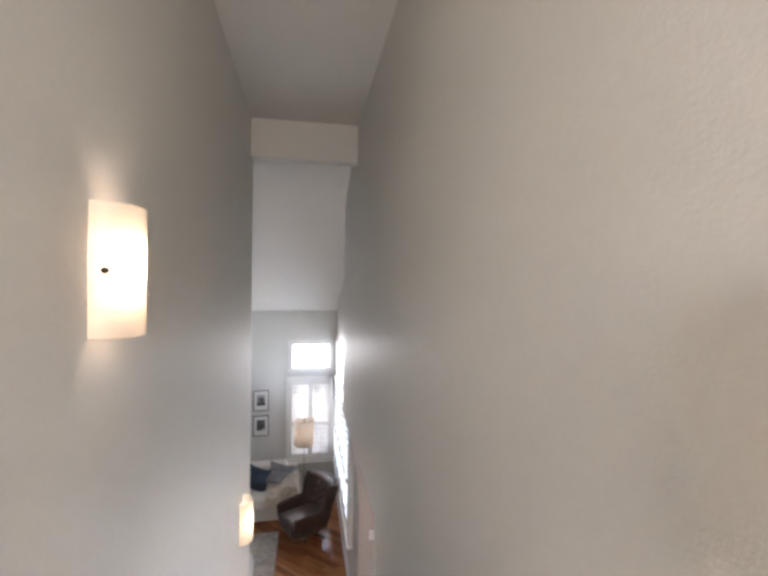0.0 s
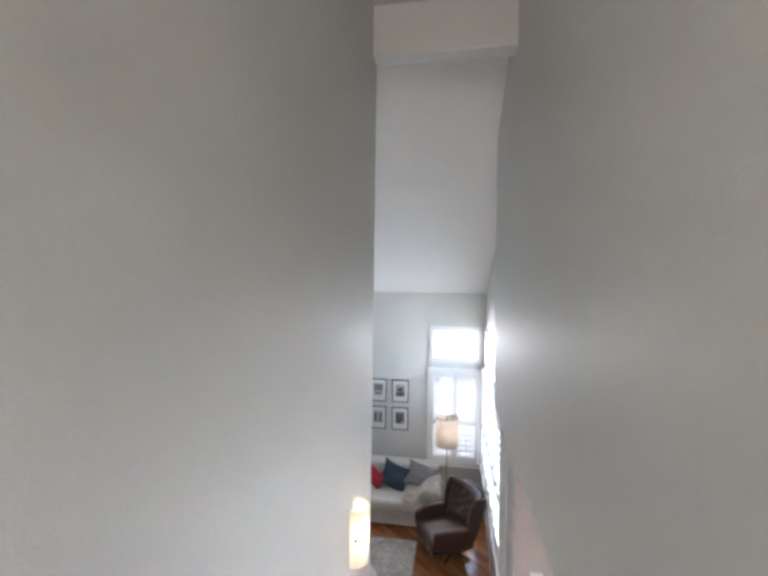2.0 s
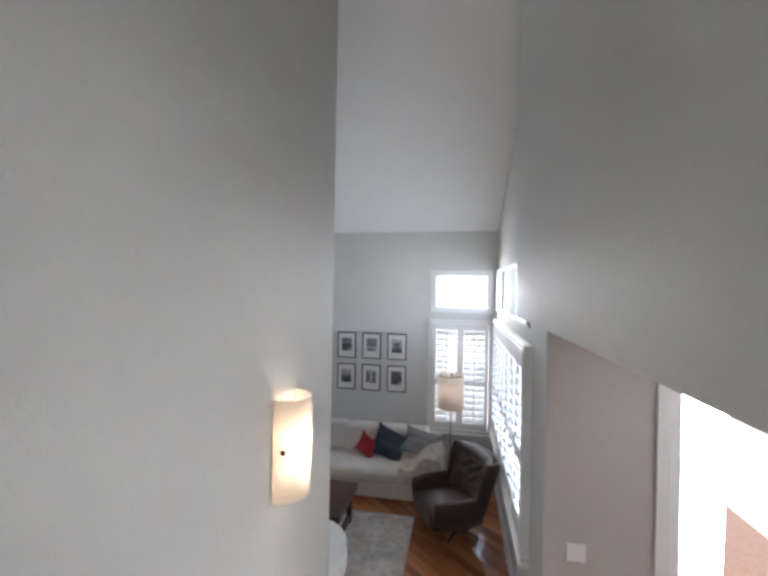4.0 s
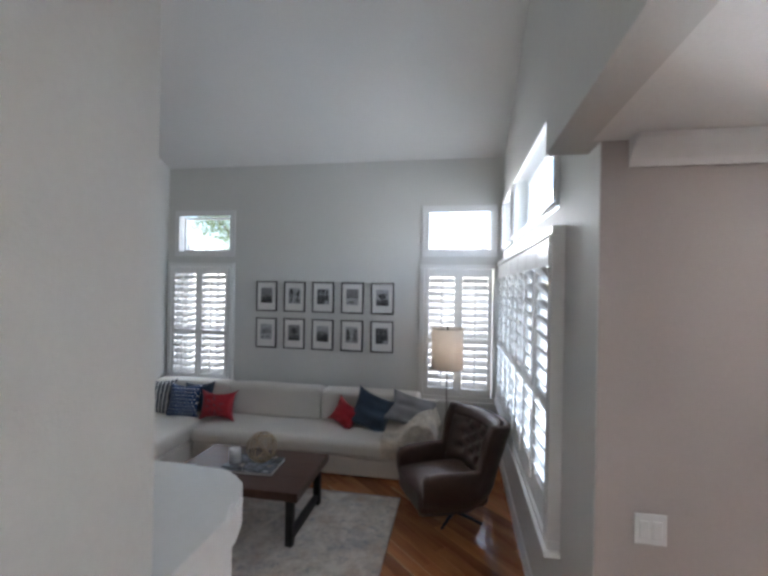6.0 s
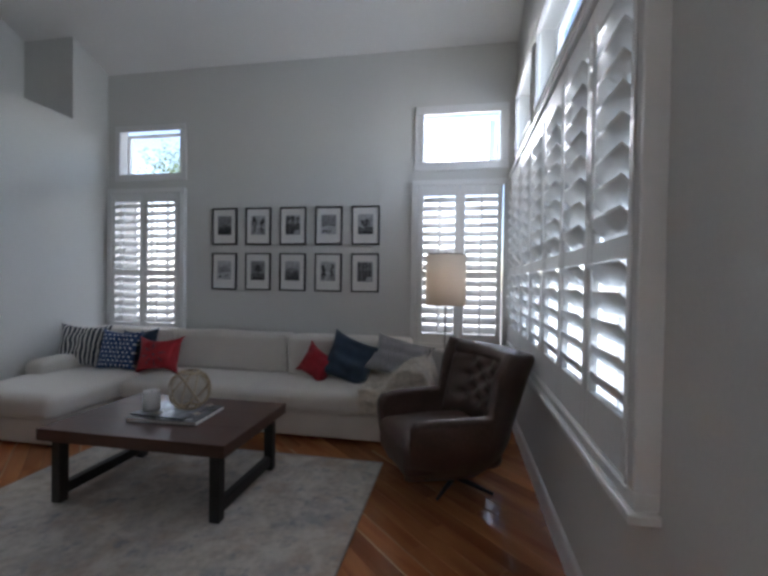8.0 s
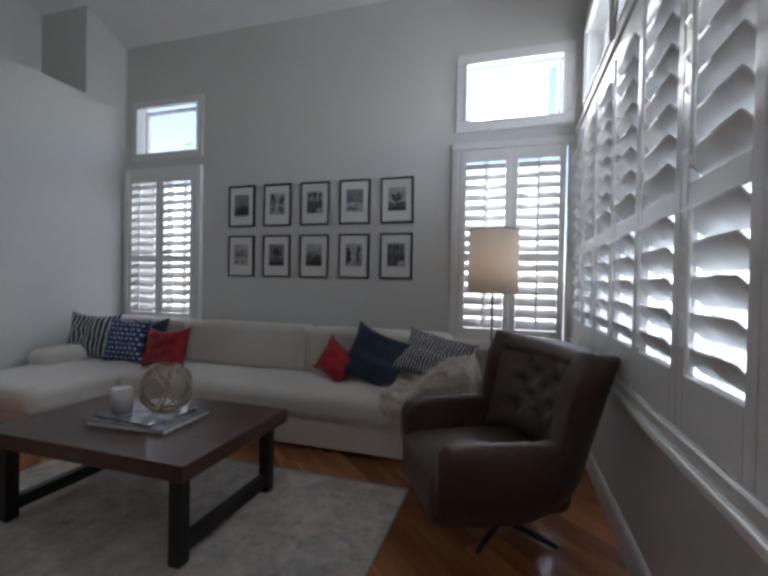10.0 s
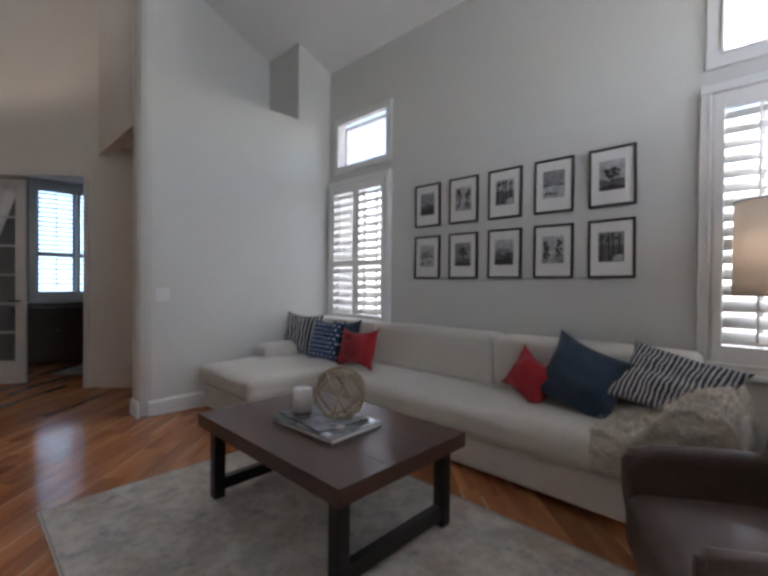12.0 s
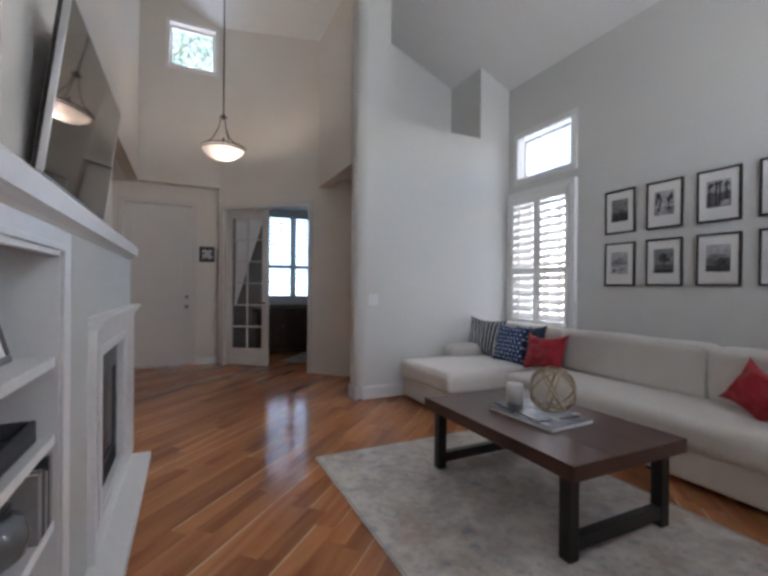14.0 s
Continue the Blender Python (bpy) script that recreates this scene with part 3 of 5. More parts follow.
part("hub", turned([(0, 0), (0.012, 0), (0.03, 0.02), (0.05, 0.03), (0.02, 0.045), (0.014, 0.07), (0, 0.07)], 16, m=Matrix.Translation((0, 0, 3.29 - PZ))), BRONZE, pend, "", True)
for k in range(3):
    a = radians(120 * k + 25)
    part("arm", tube([(0.03 * math.cos(a), 0.03 * math.sin(a), 3.30 - PZ), (0.06 * math.cos(a), 0.06 * math.sin(a), 3.17 - PZ), (0.14 * math.cos(a), 0.14 * math.sin(a), 3.03 - PZ), (0.255 * math.cos(a), 0.255 * math.sin(a), 2.945 - PZ)], 0.006, 6), BRONZE, pend, "", True)
part("stem", tube([(0, 0, 2.93 - PZ), (0, 0, 3.06 - PZ)], 0.014, 8), BRONZE, pend, "", True)
part("lower_rim", tube([(0.257 * math.cos(a), 0.257 * math.sin(a), 0.165) for a in [2 * math.pi * k / 40 for k in range(40)]], 0.006, 6, closed=True), BRONZE, pend, "", True)
part("rim", tube([(0.262 * math.cos(a), 0.262 * math.sin(a), 2.935 - PZ) for a in [2 * math.pi * k / 40 for k in range(40)]], 0.008, 6, closed=True), BRONZE, pend, "", True)
BOWL = frosted("alabaster_glass", (0.86, 0.82, 0.79), 0.5)
part("bowl", turned([(0, 0.045), (0.06, 0.05), (0.13, 0.068), (0.19, 0.103), (0.235, 0.146), (0.26, 0.195), (0.252, 0.195), (0.225, 0.15), (0.18, 0.107), (0.12, 0.076), (0, 0.055)], 40), BOWL, pend, "glowing alabaster glass bowl", True)
part("bulb", turned([(0, 0), (0.03, 0.02), (0.04, 0.05), (0.025, 0.09), (0, 0.1)], 12, m=Matrix.Translation((0.07, 0.05, 0.07))), glowing("bulb_glow", (1, 0.88, 0.76), 26), pend, "lit bulb", True)

# ---- wall sconces ----
SCON = frosted("sconce_glass", (0.88, 0.82, 0.74), 0.5)
SBULB = glowing("sconce_bulb", (1.0, 0.87, 0.75), 11)
def sconce(loc, turn):
    s = thing("wall_sconce", loc, turn, "lit frosted glass wall sconce, a bowed upright panel", "lamp", "stair sconces")
    bm = bmesh.new()
    n, h, w, d = 14, 0.165, 0.088, 0.092
    rows = []
    for r in (1.0, 0.93):
        rows.append([[bm.verts.new((d * r * math.cos(a), w * r * math.sin(a), z)) for z in (-h, -h * 0.97, 0, h * 0.97, h)] for a in [radians(-90 + 180 * k / n) for k in range(n + 1)]])
    for ro in rows:
        for k in range(n):
            for j in range(4):
                bm.faces.new((ro[k][j], ro[k + 1][j], ro[k + 1][j + 1], ro[k][j + 1]))
    for k in range(n):
        for j in (0, 4):
            bm.faces.new((rows[0][k][j], rows[0][k + 1][j], rows[1][k + 1][j], rows[1][k][j]))
    part("glass_shade", bm, SCON, s, "frosted glass panel", True)
    part("back_plate", box(0.0, 0.012, -0.055, 0.055, -0.10, 0.10, 0.004), WHITE, s)
    for sy in (-1, 1):
        part("screw", turned([(0, 0), (0.008, 0), (0.008, 0.006), (0, 0.009)], 12, m=Matrix.Translation((0.033, sy * 0.0815, 0.0)) @ Matrix.Rotation(radians(sy * 70), 4, "Z") @ Matrix.Rotation(radians(90), 4, "Y")), BRONZE, s, "", True)
        part("bulb", turned([(0, -0.03), (0.012, -0.025), (0.016, 0.0), (0.012, 0.025), (0, 0.03)], 10, m=Matrix.Translation((0.05, 0, 0.005 + sy * 0.031))), SBULB, s, "lit bulb", True)
        part("socket", box(0.0, 0.045, sy * 0.03 - 0.01, sy * 0.03 + 0.01, -0.02, 0.02), STEEL, s)
    return s


sconce((XSL + 0.001, -7.515, 4.29), 0)
sconce((XSL + 0.001, -5.16, 2.36), 0)
sconce((XS - 0.001, -8.50, 4.12), 180)

# ---- built-in bookcase and fireplace ----
FY = -4.13
GREY = material("grey_green_panel_paint", (0.55, 0.56, 0.53), 0.5, grain=0.02, scale=60, big=0.03)
bookcase = thing("bookcase", (0, 0, 0), 0, "white built-in bookcase beside the fireplace, shelves half full", "bookcase")
BX0, BX1 = -2.20, -1.50
part("side_panel", box(-2.34, BX0, FY - 0.46, FY, 0.0, 1.40, 0.004), WHITE, bookcase)
bm = bmesh.new()
prof = [(BX1, FY), (-1.33, FY), (-1.27, FY - 0.02), (-1.215, FY - 0.08), (-1.175, FY - 0.16), (XSL, FY - 0.25), (XSL, YS + 0.003), (BX1, YS + 0.003)]
lo, hi = [[bm.verts.new((x, y, z)) for x, y in prof] for z in (0, 1.40)]
for k in range(len(prof)):
    j = (k + 1) % len(prof)
    bm.faces.new((lo[k], lo[j], hi[j], hi[k]))
bm.faces.new(lo[::-1])
bm.faces.new(hi)
part("end_panel", bm, WHITE, bookcase)
part("back_panel", box(BX0, BX1, YS + 0.004, YS + 0.03, 0, 1.40), WHITE, bookcase)
part("top_rail", box(BX0, BX1, FY - 0.03, FY, 1.315, 1.40), WHITE, bookcase)
part("plinth", box(BX0, BX1, FY - 0.46, FY - 0.01, 0, 0.10), WHITE, bookcase)
part("face_bead", box(BX0 - 0.02, BX0, FY, FY + 0.012, 0.0, 1.33, 0.003), WHITE, bookcase)
part("face_bead", box(BX0 - 0.02, BX1, FY, FY + 0.012, 1.33, 1.35, 0.003), WHITE, bookcase)
for z in (0.20, 0.465, 0.74, 0.99):
    part("shelf", box(BX0, BX1, YS + 0.03, FY - 0.012, z - 0.032, z, 0.003), WHITE, bookcase)

mantel = thing("mantelpiece", (0, 0, 0), 0, "long white mantel shelf over the fireplace and bookcase", "mantel")
bm = bmesh.new()
prof = [(FY - 0.10, 1.40), (FY, 1.40), (FY + 0.012, 1.412), (FY + 0.03, 1.425), (FY + 0.04, 1.43), (FY + 0.045, 1.485), (FY + 0.035, 1.50), (FY - 0.495, 1.50), (FY - 0.495, 1.40)]
rows = [[bm.verts.new((x, max(y, YS + 0.003), z)) for y, z in prof] for x in (-4.04, -3.2, -2.2, -1.42)]
for a, b in zip(rows, rows[1:]):
    for k in range(len(prof)):
        j = (k + 1) % len(prof)
        bm.faces.new((a[k], a[j], b[j], b[k]))
bm.faces.new(rows[0])
bm.faces.new(rows[-1][::-1])
part("shelf", bm, WHITE, mantel)
bm = bmesh.new()
prof = [(-1.42, FY + 0.045), (-1.32, FY + 0.045), (-1.27, FY + 0.03), (-1.215, FY - 0.02), (-1.172, FY - 0.10), (-1.145, FY - 0.18), (-1.135, FY - 0.25), (-1.135, YS + 0.003), (-1.42, YS + 0.003)]
lo, hi = [[bm.verts.new((x, y, z)) for x, y in prof] for z in (1.401, 1.50)]
for k in range(len(prof)):
    j = (k + 1) % len(prof)
    bm.faces.new((lo[k], lo[j], hi[j], hi[k]))
bm.faces.new(lo[::-1])
crest = bm.faces.new(hi)
bmesh.ops.bevel(bm, geom=[e for e in crest.edges if all(v.co.y > YS + 0.05 for v in e.verts)], offset=0.018, segments=4, affect="EDGES")
part("rounded_end", bm, WHITE, mantel)

fire = thing("fireplace", (0, 0, 0), 0, "gas fireplace with white moulded surround and low white hearth", "fireplace")
FX0, FX1, FZ, FB = -3.42, -2.71, 0.905, 0.22
part("chimney_breast", panel_wall("y", -4.409, FY, -4.0, -2.341, 0, 1.40, [(FX0 - 0.005, FX1 + 0.005, FB - 0.005, FZ + 0.005)]), GREY, fire, "grey-green painted panel")
part("surround", panel_wall("y", FY, FY + 0.03, -3.97, -2.62, 0.05, 1.03, [(FX0, FX1, FB, FZ)]), WHITE, fire)
for i, (a, b) in enumerate(((0.04, 1.03), (0.055, 1.05), (0.07, 1.07))):
    part("moulding", box(-3.975 - i * 0.006, -2.61 + i * 0.006, FY, FY + a, b - 0.001, b + 0.02, 0.004, 1), WHITE, fire)
part("inner_moulding", ring(FX0 - 0.05, FX1 + 0.05, FB - 0.05, FZ + 0.05, 0.035, FY + 0.0305, FY + 0.042), WHITE, fire)
FIREB = material("firebox_steel", (0.02, 0.02, 0.02), 0.45, metal=0.3, grain=0.3, scale=40)
STONE = material("grey_slate", (0.085, 0.085, 0.09), 0.45, grain=0.5, scale=14, bump=0.2, bump_scale=30)
part("slate_border", panel_wall("y", FY - 0.022, FY - 0.006, FX0, FX1, FB, FZ, [(FX0 + 0.03, FX1 - 0.03, FB + 0.09, FZ - 0.14)]), STONE, fire, "grey slate border")
part("firebox", panel_wall("y", FY - 0.25, FY - 0.22, FX0, FX1, FB, FZ), FIREB, fire, "black firebox")
part("glass_front", box(FX0 + 0.03, FX1 - 0.03, FY - 0.018, FY - 0.014, FB + 0.09, FZ - 0.14), material("black_fire_screen", (0.008, 0.008, 0.009), 0.22, grain=0.2), fire, "black glass front")
for k in range(5):
    part("grille_bar", box(FX0 + 0.04, FX1 - 0.04, FY - 0.005, FY + 0.001, FB + 0.01 + k * 0.016, FB + 0.018 + k * 0.016), FIREB, fire)
hearth = part("hearth", box(-3.90, -2.345, FY + 0.001, -3.985, 0.0, 0.05, 0.008), WHITE, fire, "low white hearth slab")

tvm = Matrix.Translation((-3.515, -4.345, 1.70)) @ Matrix.Rotation(radians(-7), 4, "X")
tv = thing("television", label="large wall-mounted flat television, switched off, tilted down", category="television")
tv.matrix_basis = tvm
part("screen", box(-0.715, 0.715, 0.012, 0.016, 0.012, 0.818), material("tv_screen", (0.012, 0.012, 0.013), 0.05, coat=0.6), tv, "dark glossy screen")
part("bezel", ring(-0.725, 0.725, 0.0, 0.83, 0.012, -0.012, 0.018), material("tv_silver_edge", (0.5, 0.5, 0.5), 0.35, metal=0.6), tv, "thin silver edge")
part("back", box(-0.71, 0.71, -0.035, 0.011, 0.015, 0.815, 0.008), BLACK, tv)
part("mount", box(-0.2, 0.2, -0.06, -0.036, 0.25, 0.6), BLACK, tv)

# things on the shelves
fr = thing("photo_frame", (-1.99, -4.235, 0.99), 0, "grey photo frame leaning on the upper shelf", "picture frame")
fm = Matrix.Rotation(radians(16), 4, "X")
part("frame", ring(-0.14, 0.14, 0.0, 0.24, 0.022, -0.01, 0.01), material("grey_frame", (0.10, 0.10, 0.11), 0.5, grain=0.2), fr, m=fm)
part("mount", box(-0.12, 0.12, -0.006, 0.003, 0.02, 0.22), MAT, fr, m=fm)
part("photo", box(-0.07, 0.07, 0.0032, 0.005, 0.07, 0.17), material("pale_green_print", (0.35, 0.5, 0.45), 0.5, grain=0.3, scale=15), fr, m=fm)
tray = thing("tray", (-1.945, -4.305, 0.741), 0, "dark grey wooden tray on the middle shelf", "tray")
DARKG = material("dark_grey_wood", (0.05, 0.05, 0.055), 0.5, grain=0.3, scale=30)
part("bottom", box(-0.2, 0.2, -0.13, 0.13, 0, 0.012), DARKG, tray)
for b in ((-0.2, 0.2, 0.115, 0.13), (-0.2, 0.2, -0.13, -0.115), (-0.2, -0.185, -0.115, 0.115), (0.185, 0.2, -0.115, 0.115)):
    part("side", box(*b, 0.012, 0.065, 0.003, 1), DARKG, tray)
x = -2.19
for k in range(5):
    w, h, d = random.uniform(0.018, 0.035), random.uniform(0.18, 0.225), random.uniform(0.15, 0.18)
    col = random.choice([(0.05, 0.05, 0.06), (0.55, 0.53, 0.5), (0.06, 0.05, 0.05), (0.35, 0.33, 0.32), (0.10, 0.06, 0.05)])
    bk = thing("book", (x + w / 2, -4.145 - d / 2, 0.466), 0, "upright hardback book on the lower shelf", "book", "books on the shelf")
    cov = material("book_cover", col, 0.55, grain=0.1, scale=50)
    bm = bmesh.new()
    box(-w / 2, -w / 2 + 0.003, -d / 2, d / 2, 0, h, 0, 1, bm)
    box(w / 2 - 0.003, w / 2, -d / 2, d / 2, 0, h, 0, 1, bm)
    box(-w / 2 + 0.003, w / 2 - 0.003, d / 2 - 0.003, d / 2, 0, h, 0, 1, bm)
    part("cover", bm, cov, bk)
    part("page_block", box(-w / 2 + 0.003, w / 2 - 0.003, -d / 2 + 0.005, d / 2 - 0.003, 0.004, h - 0.004), MAT, bk)
    x += w + 0.004
pot = thing("jar", (-1.965, -4.235, 0.466), 0, "round grey glazed jar on the lower shelf", "jar")
part("body", turned([(0, 0), (0.05, 0), (0.085, 0.03), (0.095, 0.08), (0.08, 0.125), (0.045, 0.145), (0.045, 0.15), (0.07, 0.13), (0.0, 0.02)], 28), material("grey_glaze", (0.12, 0.13, 0.13), 0.15, grain=0.2, scale=20, coat=0.5), pot, "", True)
part("lid", turned([(0, 0.15), (0.052, 0.15), (0.055, 0.165), (0.03, 0.185), (0.012, 0.19), (0.014, 0.205), (0, 0.21)], 20), material("dark_lid", (0.03, 0.03, 0.035), 0.4), pot, "dark lid", True)

# ---- dark bookcase in the entry hall ----
hall_case = thing("bookcase", (-7.43, -5.12, 0), 0, "tall dark wooden bookcase in the entry hall, shelves part full", "bookcase")
part("back_panel", box(-0.165, -0.15, -0.43, 0.43, 0.0, 1.74), WALNUT, hall_case)
for sy in (-1, 1):
    part("side_panel", box(-0.15, 0.15, sy * 0.43 - 0.014, sy * 0.43 + 0.014, 0.0, 1.74, 0.003), WALNUT, hall_case)
for k in range(6):
    part("shelf", box(-0.15, 0.145, -0.415, 0.415, 0.06 + k * 0.33, 0.085 + k * 0.33, 0.002), WALNUT, hall_case)
for k, (y, z, w, h, col) in enumerate(((0.33, 0.745, 0.05, 0.2, (0.45, 0.40, 0.33)), (0.25, 0.745, 0.06, 0.23, (0.12, 0.07, 0.05)), (0.32, 1.075, 0.1, 0.14, (0.5, 0.46, 0.4)), (0.31, 0.415, 0.07, 0.22, (0.30, 0.22, 0.16)))):
    hb = thing("box_file", (-7.43, -5.12 + y, z), 0, "upright box file on the dark bookcase", "box", "files on the dark bookcase")
    part("case", box(-0.1, 0.12, -w / 2, w / 2, 0, h, 0.004, 1), material("file_card", col, 0.7, grain=0.1, scale=60), hb)
    part("label_plate", box(0.1202, 0.1215, -w * 0.3, w * 0.3, h * 0.55, h * 0.75), MAT, hb, "pale label")

# ---- switches ----
def switch_plate(name, m, gangs, label):
    s = thing(name, label=label, category="switch")
    s.matrix_basis = m
    w = 0.012 + 0.023 * gangs
    part("plate", box(-w, w, -0.006, -0.0005, -0.06, 0.06, 0.003), WHITE, s)
    for k in range(gangs):
        u = (k - (gangs - 1) / 2) * 0.046
        part("rocker", box(u - 0.017, u + 0.017, -0.010, -0.006, -0.034, 0.034, 0.002, 1), WHITE, s)


switch_plate("light_switch", Matrix.Translation((XL, -1.91, 1.085)) @ Matrix.Rotation(radians(90), 4, "Z"), 2, "white double rocker light switch on the grey wall")
switch_plate("light_switch", Matrix.Translation((0.20, -3.626, 1.205)), 2, "white double rocker light switch on the taupe wall")

# ---- glazed door of the side hall ----
gd = thing("door_3", (0, 0, 0), 0, "white framed glazed patio door in the side hall", "door", kind="structure")
part("door_casing", ring(0.657, 1.597, -0.07, 2.45, 0.07, -3.645, -3.622), WHITE, gd)
part("door_leaf", ring(0.732, 1.522, 0.01, 2.375, 0.09, -3.59, -3.55), WHITE, gd)
pane = part("pane", box(0.822, 1.432, -3.573, -3.567, 0.10, 2.285), GLASS, gd)
pane.visible_shadow = False
part("door_handle", tube([(0.777, -3.59, 1.0), (0.777, -3.64, 1.0), (0.887, -3.645, 1.0)], 0.011, 8), STEEL, gd, "", True)
spot = thing("smoke_alarm", (0.72, -4.15, 2.685), 0, "small round smoke alarm on the side hall ceiling", "alarm")
part("housing", turned([(0, 0), (0.045, 0), (0.06, 0.012), (0.06, 0.026), (0, 0.026)], 24), WHITE, spot, "", True)

# ---- framed photographs ----
GREYS = [material("print_grey", (g, g, g * 1.02), 0.6, grain=0.35, scale=28, big=0.25, big_scale=9) for g in (0.05, 0.13, 0.28, 0.48)]


def photograph(w, h, k):
    """A black-and-white view in four tones: hills, a lake, a tree alley, a lone tree or tall trunks."""
    rnd = random.Random(k * 7 + 3)
    bm = bmesh.new()
    lift = [0.0]

    def sheet(pts, tone):
        lift[0] += 0.00012
        vs = [bm.verts.new((max(-w, min(w, x * w)), -lift[0], max(-h, min(h, z * h)))) for x, z in pts]
        bm.faces.new(vs).material_index = tone

    def ridge(level, rough, tone, n=16):
        ph, zs = rnd.uniform(0, 6), []
        for i in range(n + 1):
            zs.append(level + rough * (math.sin(i * 0.55 + ph) * 0.6 + rnd.uniform(-0.5, 0.5)))
        for i in range(n):
            sheet([(2 * i / n - 1, -1), (2 * (i + 1) / n - 1, -1), (2 * (i + 1) / n - 1, zs[i + 1]), (2 * i / n - 1, zs[i])], tone)

    def foliage(cx, cz, rx, rz, tone, count):
        for q in range(count):
            a, d = rnd.uniform(0, 6.28), rnd.uniform(0, 1) ** 0.5
            x, z, r = cx + rx * d * math.cos(a), cz + rz * d * math.sin(a), rnd.uniform(0.08, 0.2)
            if abs(x) + r > 1 or abs(z) + r > 1:
                continue
            sheet([(x + r * rnd.uniform(0.6, 1.1) * math.cos(i * 1.05), z + r * rnd.uniform(0.5, 1.0) * math.sin(i * 1.05)) for i in range(6)], tone if rnd.random() < 0.75 else min(3, tone + 1))

    sheet([(-1, -1), (1, -1), (1, 1), (-1, 1)], 3 if k % 3 else 2)
    kind = k % 5
    if kind == 0:
        ridge(0.3, 0.12, 2)
        ridge(-0.05, 0.15, 1)
        ridge(-0.45, 0.18, 0)
        foliage(0.3, -0.4, 0.6, 0.25, 0, 14)
    elif kind == 1:
        ridge(0.35, 0.28, 2)
        ridge(-0.05, 0.08, 1)
        sheet([(-1, -1), (1, -1), (1, -0.15), (-1, -0.15)], 3)
        for q in range(6):
            z, x = rnd.uniform(-0.9, -0.25), rnd.uniform(-0.9, 0.1)
            sheet([(x, z), (x + 0.8, z + 0.01), (x + 0.7, z + 0.05), (x + 0.1, z + 0.05)], rnd.choice((1, 2)))
        foliage(-0.6, -0.75, 0.4, 0.2, 0, 9)
    elif kind == 2:
        ridge(-0.35, 0.08, 2)
        foliage(-0.62, 0.1, 0.35, 0.7, 0, 26)
        foliage(0.65, 0.0, 0.32, 0.75, 0, 26)
        sheet([(-0.5, -1), (0.5, -1), (0.08, -0.3), (-0.06, -0.3)], 3)
    elif kind == 3:
        ridge(-0.3, 0.1, 1)
        foliage(0.05, 0.15, 0.55, 0.42, 0, 30)
        sheet([(-0.02, -0.5), (0.1, -0.5), (0.07, 0.1), (0.0, 0.1)], 0)
        ridge(-0.72, 0.08, 0)
    else:
        ridge(0.1, 0.15, 1)
        foliage(0, 0.6, 0.9, 0.3, 0, 18)
        for q in range(4):
            x = -0.75 + q * 0.42 + rnd.uniform(-0.1, 0.1)
            sheet([(x, -0.95), (x + 0.2, -0.95), (x + 0.13, 0.9), (x + 0.03, 0.9)], 0)
        sheet([(0.1, -0.95), (0.95, -0.95), (0.9, -0.5), (0.2, -0.6)], 3)
    return bm


for i in range(5):
    for j in range(2):
        x, z = -3.31 + i * 0.4085 + 0.1515, (1.76 if j == 0 else 1.255) + 0.2075
        pic = thing("framed_photograph", (x, -0.001, z), 0, "black framed landscape photograph with a wide white mat", "picture", "photographs over the sofa")
        pic.matrix_basis = pose(x, -0.001, z, 0, random.uniform(-0.4, 0.4), 0)
        part("frame", ring(-0.152, 0.152, -0.2075, 0.2075, 0.016, -0.028, -0.001, 0.003), BLACK, pic)
        part("mat", box(-0.137, 0.137, -0.016, -0.010, -0.192, 0.192), MAT, pic)
        part("photo", photograph(0.083, 0.105, i * 2 + j), GREYS, pic, m=Matrix.Translation((0, -0.0166, 0.012)))


